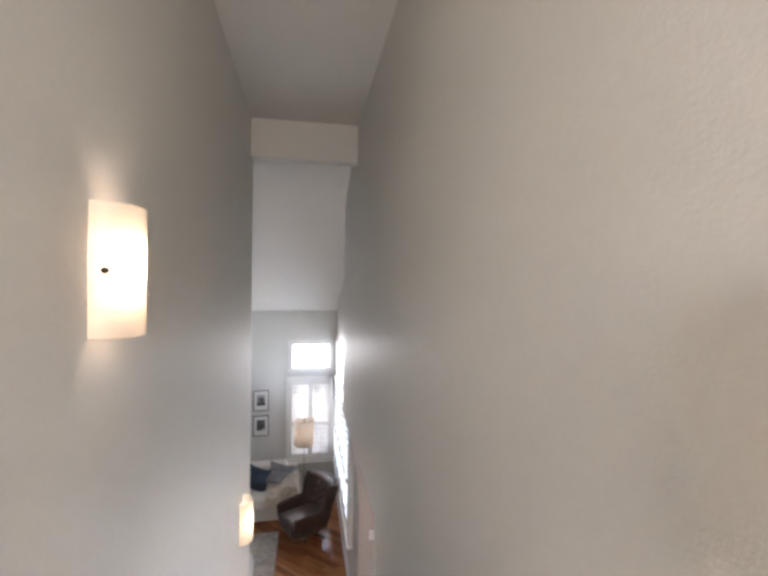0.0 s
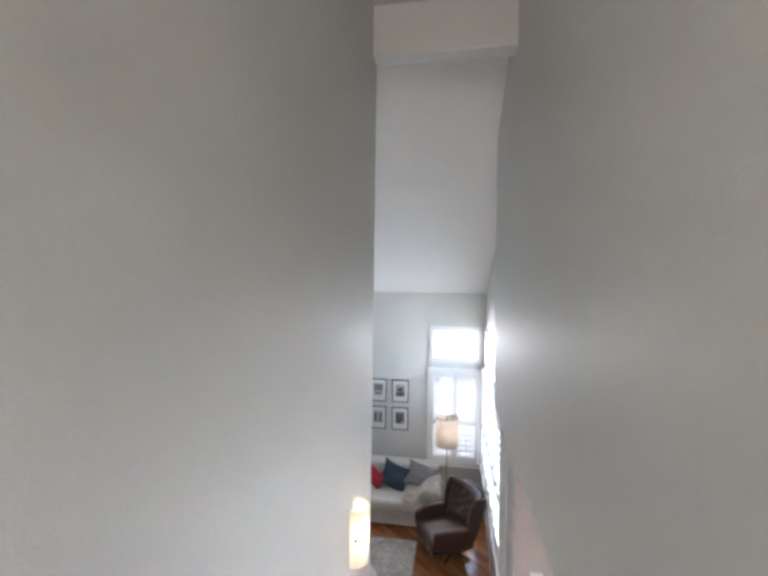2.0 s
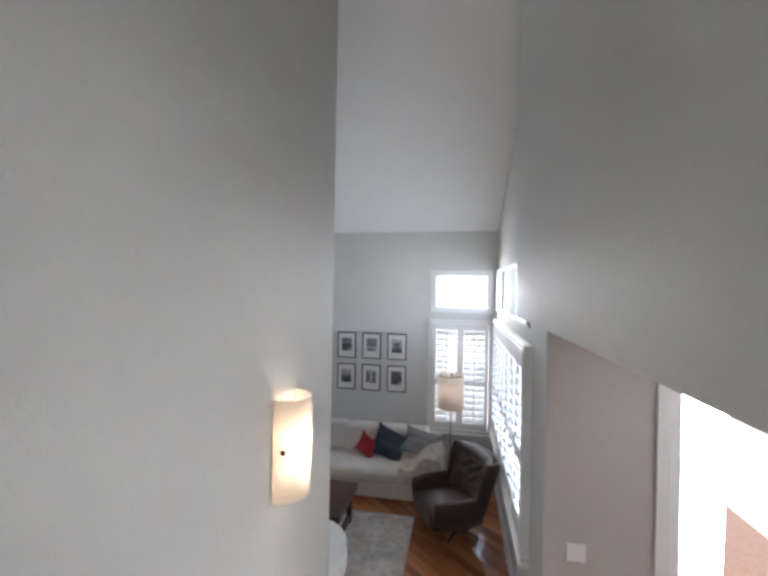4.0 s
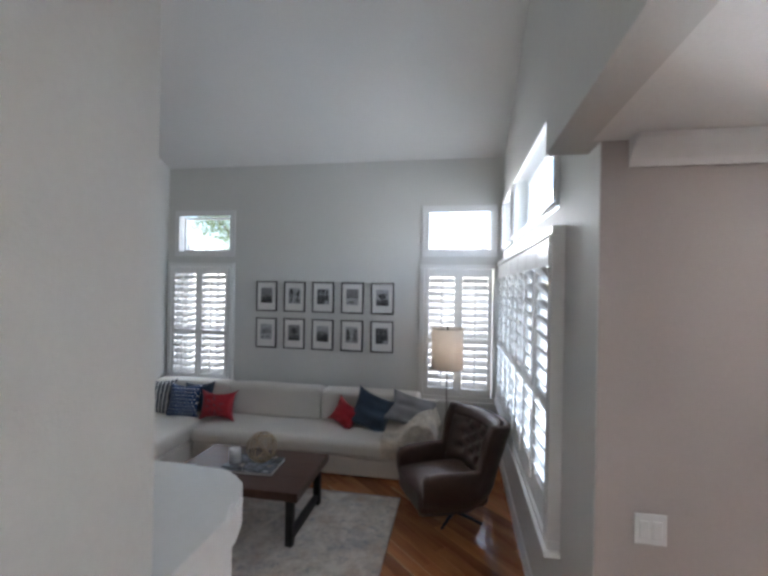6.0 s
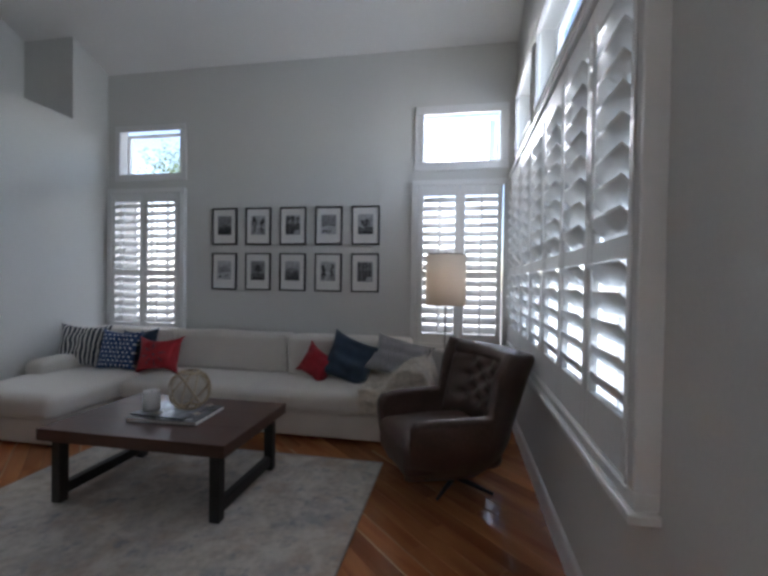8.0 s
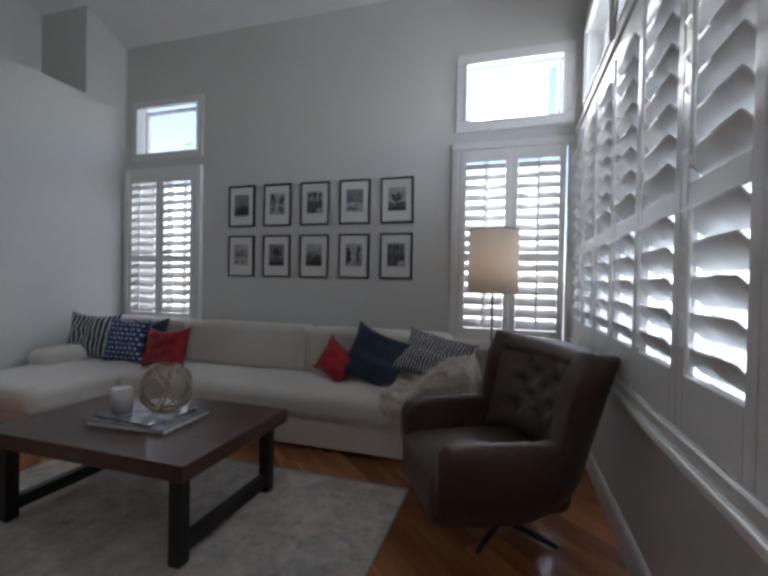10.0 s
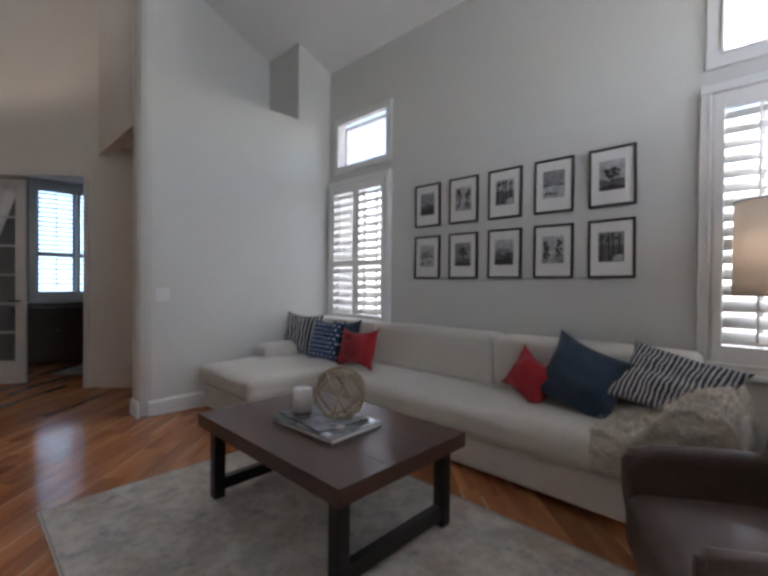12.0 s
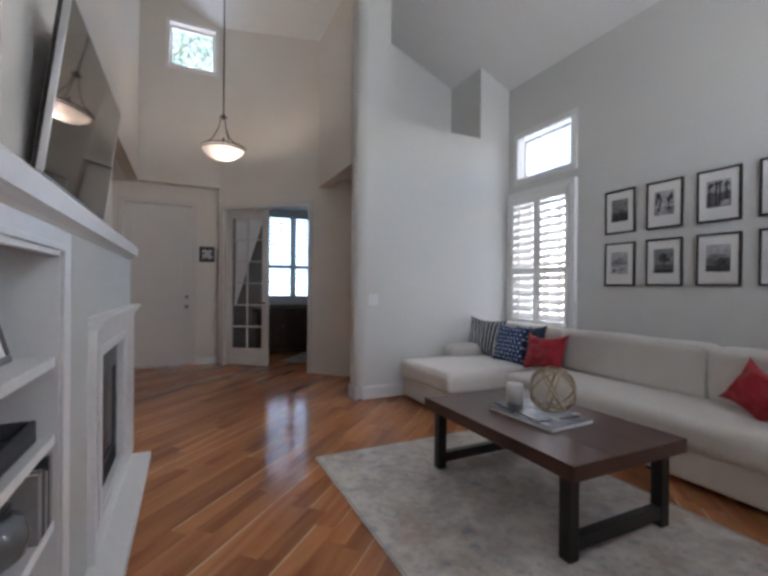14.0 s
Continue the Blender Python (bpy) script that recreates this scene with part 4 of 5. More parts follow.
# ---- fabrics ----
def fabric_pattern(name, kind, dark, light, size):
    """A woven cloth with printed stripes or dots, on the object's own x and z."""
    m = material(name, dark, 0.9, grain=0.15, scale=220, bump=0.25, bump_scale=350, sheen=0.15)
    t = m.node_tree
    b = t.nodes["Principled BSDF"]
    co = t.nodes.new("ShaderNodeTexCoord")
    sep = t.nodes.new("ShaderNodeSeparateXYZ")
    t.links.new(co.outputs["Object"], sep.inputs[0])

    def math_node(op, a, c=None):
        n = t.nodes.new("ShaderNodeMath")
        n.operation = op
        for k, q in enumerate((a, c)):
            if q is None:
                continue
            if isinstance(q, (int, float)):
                n.inputs[k].default_value = q
            else:
                t.links.new(q, n.inputs[k])
        return n.outputs[0]
    wob = t.nodes.new("ShaderNodeTexNoise")
    wob.inputs["Scale"].default_value = 14
    t.links.new(co.outputs["Object"], wob.inputs["Vector"])
    if kind == "stripes":
        u = math_node("ADD", sep.outputs["X"], math_node("MULTIPLY", wob.outputs[0], 0.03))
        f = math_node("FRACT", math_node("MULTIPLY", u, 1 / size))
        mask = math_node("GREATER_THAN", f, 0.62)
    else:
        z = math_node("MULTIPLY", sep.outputs["Z"], 1 / size)
        row = math_node("MULTIPLY", math_node("FLOOR", z), 0.5)
        fx = math_node("SUBTRACT", math_node("FRACT", math_node("ADD", math_node("MULTIPLY", sep.outputs["X"], 1 / size), row)), 0.5)
        fz = math_node("SUBTRACT", math_node("FRACT", z), 0.5)
        r2 = math_node("ADD", math_node("MULTIPLY", fx, fx), math_node("MULTIPLY", fz, fz))
        mask = math_node("LESS_THAN", r2, 0.05)
    x = t.nodes.new("ShaderNodeMix")
    x.data_type = "RGBA"
    x.inputs[6].default_value, x.inputs[7].default_value = (*dark, 1), (*light, 1)
    t.links.new(mask, x.inputs[0])
    t.links.new(x.outputs[2], b.inputs["Base Color"])
    return m


LINEN = material("cream_linen", (0.71, 0.67, 0.61), 0.9, grain=0.08, scale=260, bump=0.35, bump_scale=420, big=0.05, big_scale=3, sheen=0.2)
RED = material("red_cotton", (0.42, 0.018, 0.03), 0.85, grain=0.15, scale=150, bump=0.3, bump_scale=300, big=0.15, big_scale=8, sheen=0.15)
NAVY = material("navy_denim", (0.028, 0.055, 0.095), 0.85, grain=0.3, scale=120, bump=0.3, bump_scale=300, big=0.35, big_scale=7, sheen=0.2)
STRIPE = fabric_pattern("navy_white_stripe", "stripes", (0.02, 0.032, 0.06), (0.72, 0.71, 0.68), 0.044)
THROWST = fabric_pattern("woven_stripe", "stripes", (0.025, 0.04, 0.075), (0.60, 0.58, 0.55), 0.024)
DOTS = fabric_pattern("navy_white_dots", "dots", (0.018, 0.06, 0.17), (0.75, 0.75, 0.76), 0.043)


def cushion_mesh(w, h, t, pinch=0.10, n=16, crease=0.006, seed=1):
    """A stuffed cushion: w along x, h along z, t thick, with pinched corners and slight creases."""
    bm = bmesh.new()
    sides = []
    for s in (-1, 1):
        g = []
        for i in range(n + 1):
            row = []
            for k in range(n + 1):
                u, v = 2 * i / n - 1, 2 * k / n - 1
                edge = (1 - abs(u) ** 3.2) * (1 - abs(v) ** 3.2)
                x = w / 2 * u * (1 - pinch * (1 - v * v) * abs(u) ** 3)
                z = h / 2 * v * (1 - pinch * (1 - u * u) * abs(v) ** 3)
                c = noise.noise(Vector((u * 2.2 + seed, v * 2.2, s * 3))) * crease * 4 * edge
                row.append(bm.verts.new((x, s * (t / 2 * max(edge, 0) ** 0.55 + 0.004) + c, z)))
            g.append(row)
        sides.append(g)
    for g in sides:
        for i in range(n):
            for k in range(n):
                bm.faces.new((g[i][k], g[i + 1][k], g[i + 1][k + 1], g[i][k + 1]))
    rim = [(i, 0) for i in range(n)] + [(n, k) for k in range(n)] + [(i, n) for i in range(n, 0, -1)] + [(0, k) for k in range(n, 0, -1)]
    for a, b in zip(rim, rim[1:] + rim[:1]):
        bm.faces.new((sides[0][a[0]][a[1]], sides[0][b[0]][b[1]], sides[1][b[0]][b[1]], sides[1][a[0]][a[1]]))
    return bm


def puff(x0, x1, y0, y1, z0, z1, r=0.06, crown=0.03, seed=1, n=14):
    """An upholstered block: rounded edges, a domed top and soft uneven faces."""
    bm = bmesh.new()
    bmesh.ops.create_cube(bm, size=2)
    bmesh.ops.subdivide_edges(bm, edges=bm.edges, cuts=n, use_grid_fill=True)
    cx, cy, cz, hx, hy, hz = (x0 + x1) / 2, (y0 + y1) / 2, (z0 + z1) / 2, (x1 - x0) / 2, (y1 - y0) / 2, (z1 - z0) / 2
    for v in bm.verts:
        q = v.co.copy()

        def warp(c):
            return math.copysign(abs(c) ** 0.55, c) if abs(c) < 1 else c
        p = Vector((warp(q.x) * hx, warp(q.y) * hy, warp(q.z) * hz))
        core = Vector((max(-hx + r, min(hx - r, p.x)), max(-hy + r, min(hy - r, p.y)), max(-hz + r, min(hz - r, p.z))))
        d = p - core
        if d.length > 1e-6:
            m = max(abs(d.x), abs(d.y), abs(d.z))
            p = core + d.normalized() * m
        dome = (1 - (p.x / hx) ** 2) * (1 - (p.y / hy) ** 2)
        if q.z > 0:
            p.z += crown * max(dome, 0) ** 0.7
        nn = noise.noise(Vector((p.x * 3 + seed * 5, p.y * 3, p.z * 3))) * 0.012
        p += Vector((0 if abs(q.x) < 0.98 else nn, 0 if abs(q.y) < 0.98 else nn, nn * 0.7 if q.z > 0 else 0))
        v.co = p + Vector((cx, cy, cz))
    return bm


# ---- sofa ----
sofa = thing("sectional_sofa", (0, 0, 0), 0, "cream linen sectional sofa with a chaise along the grey wall", "sofa")
part("base", box(-3.62, -0.80, -0.95, -0.06, 0.03, 0.235, 0.02), LINEN, sofa)
part("chaise_base", box(-4.62, -3.64, -1.58, -0.06, 0.03, 0.235, 0.02), LINEN, sofa)
part("seat_cushion", puff(-3.64, -0.99, -1.0, -0.28, 0.235, 0.425, 0.07, 0.02, 1, 18), LINEN, sofa, "", True)
part("chaise_cushion", puff(-4.62, -3.655, -1.64, -0.28, 0.235, 0.425, 0.07, 0.025, 2, 16), LINEN, sofa, "", True)
part("back_frame", box(-4.62, -0.80, -0.14, -0.055, 0.235, 0.70, 0.03), LINEN, sofa)
for i, (a, b) in enumerate(((-4.60, -3.50), (-3.49, -2.235), (-2.225, -0.98))):
    part("back_cushion", puff(a, b, -0.41, -0.13, 0.42, 0.815, 0.05, 0.012, 5 + i, 18), LINEN, sofa, "", True)
part("arm", puff(-4.63, -4.40, -1.05, -0.15, 0.40, 0.56, 0.06, 0.01, 9, 10), LINEN, sofa, "", True)
part("arm", puff(-0.99, -0.78, -0.97, -0.08, 0.235, 0.60, 0.06, 0.015, 10, 10), LINEN, sofa, "", True)
for x, y in ((-4.55, -1.5), (-3.75, -1.5), (-0.9, -0.88), (-0.9, -0.15), (-4.55, -0.15), (-2.3, -0.88)):
    part("foot", box(x - 0.03, x + 0.03, y - 0.03, y + 0.03, 0.0, 0.03), BLACK, sofa)


def pillow(name, loc, rx, ry, rz, w, h, t, mat, label, seed, pinch=0.17):
    ob = tagged(part(name, cushion_mesh(w, h, t, pinch, 20, 0.011, seed), mat, None, "", True), label, "pillow", "pillows on the sofa")
    ob.matrix_basis = Matrix.Translation(loc) @ Matrix.Rotation(radians(rz), 4, "Z") @ Matrix.Rotation(radians(rx), 4, "X") @ Matrix.Rotation(radians(ry), 4, "Y")
    return ob


pillow("throw_pillow", (-4.42, -0.60, 0.645), -13, 2, 10, 0.54, 0.47, 0.14, STRIPE, "navy and white striped square pillow on the sofa corner", 1)
pillow("throw_pillow", (-3.86, -0.47, 0.625), -16, -5, 2, 0.42, 0.42, 0.13, NAVY, "plain navy pillow behind a dotted one", 2)
pillow("throw_pillow", (-3.965, -0.62, 0.625), -14, 2, 8, 0.43, 0.43, 0.14, DOTS, "blue pillow with small white dots", 3)
red = pillow("throw_pillow", (-3.49, -0.63, 0.600), -16, -3, -4, 0.54, 0.39, 0.15, RED, "red oblong pillow with a stitched star", 4, 0.34)
part("button", turned([(0, 0), (0.016, 0), (0.013, 0.006), (0, 0.009)], 12, m=Matrix.Translation((0, -0.078, 0.0)) @ Matrix.Rotation(radians(90), 4, "X")), NAVY, red, "dark button", True)
for k in range(8):
    a = 2 * math.pi * k / 8 + 0.2
    part("stitching", tube([(q * math.cos(a) * 1.15, -(0.0745 * max(0.0, (1 - abs(q * math.cos(a) * 1.15 / 0.27) ** 3.2) * (1 - abs(q * math.sin(a) / 0.195) ** 3.2)) ** 0.55 + 0.0075), q * math.sin(a)) for q in (0.05, 0.08, 0.11)], 0.0055, 5), NAVY, red, "dark stitched rays", True)
pillow("throw_pillow", (-1.86, -0.54, 0.575), -18, 24, -12, 0.38, 0.33, 0.14, RED, "red pillow leaning on a large navy one", 5, 0.28)
pillow("throw_pillow", (-1.535, -0.53, 0.625), -22, 20, 2, 0.53, 0.46, 0.16, NAVY, "large dark navy denim pillow", 6)
pillow("throw_pillow", (-1.08, -0.50, 0.665), -46, 17, 4, 0.58, 0.44, 0.11, THROWST, "navy and cream striped woven pillow by the sofa arm", 7)

# fur throw over the arm
FUR = material("pale_fur", (0.72, 0.645, 0.545), 0.95, grain=0.15, scale=35, bump=0.6, bump_scale=160, big=0.25, big_scale=6, sheen=0.4)
throw = thing("fur_throw", (0, 0, 0), 0, "shaggy beige fur throw draped over the sofa arm", "blanket")
bm = bmesh.new()
nu, nv = 44, 40
g = []
for i in range(nu + 1):
    row = []
    for k in range(nv + 1):
        u, v = i / nu, k / nv
        x = -1.34 + 0.60 * u
        s = v * 1.02
        y = -0.30 - min(s, 0.72) * 1.0
        z = 0.47 + 0.19 * (1 / (1 + math.exp(-(u - 0.45) * 14))) - 0.10 * max(0, (u - 0.86) / 0.14) ** 2 * 2.0
        if s > 0.72:
            y = -1.02 - 0.03 * math.sin((s - 0.72) * 3)
            z -= (s - 0.72) * 0.62
        z += 0.03 * math.exp(-((v - 0.2) / 0.2) ** 2)
        nn = noise.noise(Vector((x * 9, s * 9, 1))) * 0.025 + noise.noise(Vector((x * 30, s * 30, 4))) * 0.014
        row.append(bm.verts.new((x + noise.noise(Vector((v * 7, 2, 3))) * 0.04, y + (nn if s > 0.72 else 0), z + nn)))
    g.append(row)
for i in range(nu):
    for k in range(nv):
        bm.faces.new((g[i][k], g[i + 1][k], g[i + 1][k + 1], g[i][k + 1]))
cloth = part("pelt", bm, FUR, throw, "", True)
sol = cloth.modifiers.new("thick", "SOLIDIFY")
sol.thickness, sol.offset = 0.02, -1
verts, faces = [], []
rnd = random.Random(5)
for q in range(5200):
    i, k = rnd.randrange(nu), rnd.randrange(nv)
    p = Vector(cloth.data.vertices[i * (nv + 1) + k].co) + Vector((rnd.uniform(-0.012, 0.012), rnd.uniform(-0.014, 0.014), 0))
    d = Vector((rnd.uniform(-1, 1), rnd.uniform(-1.2, 0.3), rnd.uniform(-0.1, 0.8))).normalized() * rnd.uniform(0.03, 0.06)
    w = Vector((-d.y, d.x, 0)).normalized() * 0.0018
    b = len(verts)
    verts += [p - w, p + w, p + d]
    faces.append((b, b + 1, b + 2))
me = bpy.data.meshes.new("hairs")
me.from_pydata(verts, [], faces)
me.materials.append(FUR)
hair = tagged(new("hairs", me), "", "", "", "stuff")
hair.parent = throw

# ---- coffee table ----
def wood(name, dark, light, scale, rough=0.45, island=False, bump=0.08, axis=0, spread=0.4, sap=False):
    """Planed timber: long grain with knots, and a shade of its own for each board."""
    m = bpy.data.materials.new(name)
    m.use_nodes = True
    t = m.node_tree
    b = t.nodes["Principled BSDF"]
    co = t.nodes.new("ShaderNodeTexCoord")
    shade = t.nodes.new("ShaderNodeNewGeometry" if island else "ShaderNodeObjectInfo")
    rnd_out = shade.outputs["Random Per Island" if island else "Random"]
    off = t.nodes.new("ShaderNodeVectorMath")
    off.operation = "ADD"
    mul = t.nodes.new("ShaderNodeVectorMath")
    mul.operation = "SCALE"
    mul.inputs[0].default_value = (17, 9, 5)
    t.links.new(rnd_out, mul.inputs["Scale"])
    mp = t.nodes.new("ShaderNodeMapping")
    mp.inputs["Scale"].default_value = [(1, 8, 8), (8, 1, 8), (8, 8, 1)][axis]
    turn = t.nodes.new("ShaderNodeMapping")
    turn.inputs["Rotation"].default_value = (0, 0, radians(45 if island else 0))
    t.links.new(co.outputs["Object"], turn.inputs[0])
    t.links.new(turn.outputs[0], mp.inputs[0])
    t.links.new(mp.outputs[0], off.inputs[0])
    t.links.new(mul.outputs[0], off.inputs[1])
    n = t.nodes.new("ShaderNodeTexNoise")
    n.inputs["Scale"].default_value, n.inputs["Detail"].default_value, n.inputs["Distortion"].default_value = scale, 7, 0.8
    t.links.new(off.outputs[0], n.inputs["Vector"])
    r = t.nodes.new("ShaderNodeValToRGB")
    r.color_ramp.elements[0].position, r.color_ramp.elements[0].color = 0.26, (*dark, 1)
    r.color_ramp.elements[1].position, r.color_ramp.elements[1].color = 0.78, (*light, 1)
    t.links.new(n.outputs[0], r.inputs[0])
    mr = t.nodes.new("ShaderNodeMapRange")
    mr.inputs["To Min"].default_value, mr.inputs["To Max"].default_value = 1 - spread, 1 + spread
    t.links.new(rnd_out, mr.inputs["Value"])
    x = t.nodes.new("ShaderNodeMix")
    x.data_type, x.blend_type = "RGBA", "MULTIPLY"
    x.inputs[0].default_value = 1
    t.links.new(r.outputs[0], x.inputs[6])
    t.links.new(mr.outputs[0], x.inputs[7])
    t.links.new(x.outputs[2], b.inputs["Base Color"])
    if sap:
        # a pale strip of sapwood along one edge of some boards
        sep = t.nodes.new("ShaderNodeSeparateXYZ")
        t.links.new(co.outputs["Object"], sep.inputs[0])
        edge = t.nodes.new("ShaderNodeMath")
        edge.operation = "MULTIPLY_ADD"
        edge.inputs[1].default_value = 0.05
        t.links.new(n.outputs[0], edge.inputs[0])
        t.links.new(sep.outputs["Y"], edge.inputs[2])
        strip = t.nodes.new("ShaderNodeMapRange")
        strip.inputs["From Min"].default_value, strip.inputs["From Max"].default_value = 0.068, 0.072
        t.links.new(edge.outputs[0], strip.inputs["Value"])
        some = t.nodes.new("ShaderNodeMapRange")
        some.inputs["From Min"].default_value, some.inputs["From Max"].default_value = 0.48, 0.66
        some.inputs["To Max"].default_value = 0.95
        t.links.new(rnd_out, some.inputs["Value"])
        both = t.nodes.new("ShaderNodeMath")
        both.operation = "MULTIPLY"
        t.links.new(strip.outputs[0], both.inputs[0])
        t.links.new(some.outputs[0], both.inputs[1])
        pale = t.nodes.new("ShaderNodeMix")
        pale.data_type = "RGBA"
        pale.inputs[7].default_value = (0.62, 0.42, 0.24, 1)
        t.links.new(x.outputs[2], pale.inputs[6])
        t.links.new(both.outputs[0], pale.inputs[0])
        t.links.new(pale.outputs[2], b.inputs["Base Color"])
    rr = t.nodes.new("ShaderNodeMapRange")
    rr.inputs["To Min"].default_value, rr.inputs["To Max"].default_value = rough - 0.06, rough + 0.1
    t.links.new(n.outputs[0], rr.inputs["Value"])
    t.links.new(rr.outputs[0], b.inputs["Roughness"])
    u = t.nodes.new("ShaderNodeBump")
    u.inputs["Strength"].default_value, u.inputs["Distance"].default_value = bump, 0.004
    t.links.new(n.outputs[0], u.inputs["Height"])
    t.links.new(u.outputs[0], b.inputs["Normal"])
    return m


TABLE = wood("dark_stained_wood", (0.055, 0.025, 0.018), (0.105, 0.049, 0.035), 3.0, 0.34, spread=0.08)
table = thing("coffee_table", (-2.375, -1.88, 0), 0, "dark stained wooden coffee table with sled legs on the rug", "table")
for k in range(3):
    part("plank", box(-0.607, 0.607, -0.405 + k * 0.27, -0.405 + (k + 1) * 0.27 - 0.0002, 0.402, 0.472, 0.0007, 1), TABLE, table)
LEG = material("black_stained_leg", (0.014, 0.011, 0.010), 0.45, grain=0.3, scale=30, bump=0.05)
for sx in (-1, 1):
    for sy in (-1, 1):
        part("leg", box(sx * 0.52 - 0.031, sx * 0.52 + 0.031, sy * 0.33 - 0.031, sy * 0.33 + 0.031, 0.012, 0.402, 0.006), LEG, table)
    part("stretcher", box(sx * 0.52 - 0.024, sx * 0.52 + 0.024, -0.299, 0.299, 0.05, 0.118, 0.005), LEG, table)

# ---- on the table ----
MAG = material("magazine_cover", (0.15, 0.175, 0.21), 0.3, grain=0.95, scale=22, big=0.8, big_scale=9, coat=0.3)
bmg = thing("magazine", (-2.345, -1.89, 0.472), 3, "large glossy book with a blue-grey cover on the table", "book")
part("cover", box(-0.235, 0.235, -0.17, 0.17, 0.022, 0.026, 0.001, 1), MAG, bmg)
part("page_block", box(-0.23, 0.232, -0.166, 0.166, 0.004, 0.022), MAT, bmg)
part("back_cover", box(-0.235, 0.235, -0.17, 0.17, 0.0005, 0.004), MAG, bmg)
bar = material("cover_bars", (0.6, 0.6, 0.6), 0.5)
part("cover_bars", box(-0.05, 0.19, -0.15, -0.125, 0.0262, 0.0268, bm=box(-0.05, 0.12, -0.11, -0.095, 0.0262, 0.0268)), bar, bmg)
bk2 = thing("magazine", (-2.375, -1.885, 0.498), -4, "smaller glossy magazine on top of a book", "book")
part("cover", box(-0.2, 0.19, -0.145, 0.145, 0.0, 0.009, 0.001, 1), MAG, bk2)

CANDLE = material("frosted_glass", (0.80, 0.80, 0.80), 0.5, grain=0.03)
cand = thing("candle", (-2.515, -1.915, 0.507), 0, "white pillar candle in a clear glass", "candle")
part("wax", turned([(0, 0.004), (0.043, 0.004), (0.043, 0.118), (0.03, 0.112), (0, 0.11)], 24), material("white_wax", (0.74, 0.73, 0.71), 0.5, grain=0.03), cand, "white wax", True)
part("glass", turned([(0, 0), (0.05, 0), (0.05, 0.125), (0.047, 0.125), (0.047, 0.003), (0, 0.003)], 28), CANDLE, cand, "clear glass holder", True)
part("wick", tube([(0, 0, 0.11), (0.002, 0, 0.123)], 0.0012, 5), BLACK, cand)

orb = thing("glass_float", (-2.29, -1.84, 0.507), 0, "round amber glass float bound in rope net", "ornament")
ORB = glass_material("amber_glass", (0.99, 0.975, 0.94))
R, OZ = 0.126, 0.130
part("globe", turned([(0, OZ - R)] + [(R * math.sin(a), OZ - R * math.cos(a)) for a in [math.pi * k / 20 for k in range(2, 19)]] + [(0.02, OZ + R)] , 32), ORB, orb, "amber glass globe", True)
ROPE = material("jute_rope", (0.56, 0.45, 0.31), 0.9, grain=0.4, scale=200, bump=0.6, bump_scale=300)
for k in range(6):
    ax = Matrix.Rotation(radians(60 * k + 15), 4, "Z") @ Matrix.Rotation(radians(58 + 14 * (k % 2)), 4, "X")
    part("rope", tube([ax @ Vector(((R + 0.005) * math.cos(a), (R + 0.005) * math.sin(a), 0)) + Vector((0, 0, OZ)) for a in [2 * math.pi * q / 32 for q in range(32)]], 0.0052, 6, closed=True), ROPE, orb, "", True)
for zz, rr in ((OZ + 0.115, 0.062), (OZ - 0.11, 0.07)):
    part("rope_ring", tube([(rr * math.cos(a), rr * math.sin(a), zz) for a in [2 * math.pi * q / 24 for q in range(24)]], 0.006, 6, closed=True), ROPE, orb, "", True)
for x, y, kk in ((-2.47, -1.93, 0), (-2.22, -1.90, 1), (-2.25, -1.72, 2)):
    sh = thing("starfish", (x + 0.055, y - 0.04, 0.5075), kk * 40, "small pale dried starfish on the magazines", "ornament", "shells")
    bm = bmesh.new()
    c, cb = bm.verts.new((0, 0, 0.014)), bm.verts.new((0, 0, 0))
    rim = [bm.verts.new(((0.038 if q % 2 == 0 else 0.012) * math.cos(math.pi * q / 5), (0.038 if q % 2 == 0 else 0.012) * math.sin(math.pi * q / 5), 0.003)) for q in range(10)]
    for q in range(10):
        bm.faces.new((c, rim[q], rim[(q + 1) % 10]))
        bm.faces.new((cb, rim[(q + 1) % 10], rim[q]))
    part("body", bm, material("dried_starfish", (0.6, 0.55, 0.48), 0.9, grain=0.2, scale=200), sh)

# ---- rug ----
RUGM = material("faded_rug", (0.55, 0.50, 0.44), 0.95, grain=0.22, scale=26, bump=0.5, bump_scale=320, big=0.16, big_scale=3.2, sheen=0.2)
t = RUGM.node_tree
b = t.nodes["Principled BSDF"]
src = b.inputs["Base Color"].links[0].from_socket
co = t.nodes.new("ShaderNodeTexCoord")
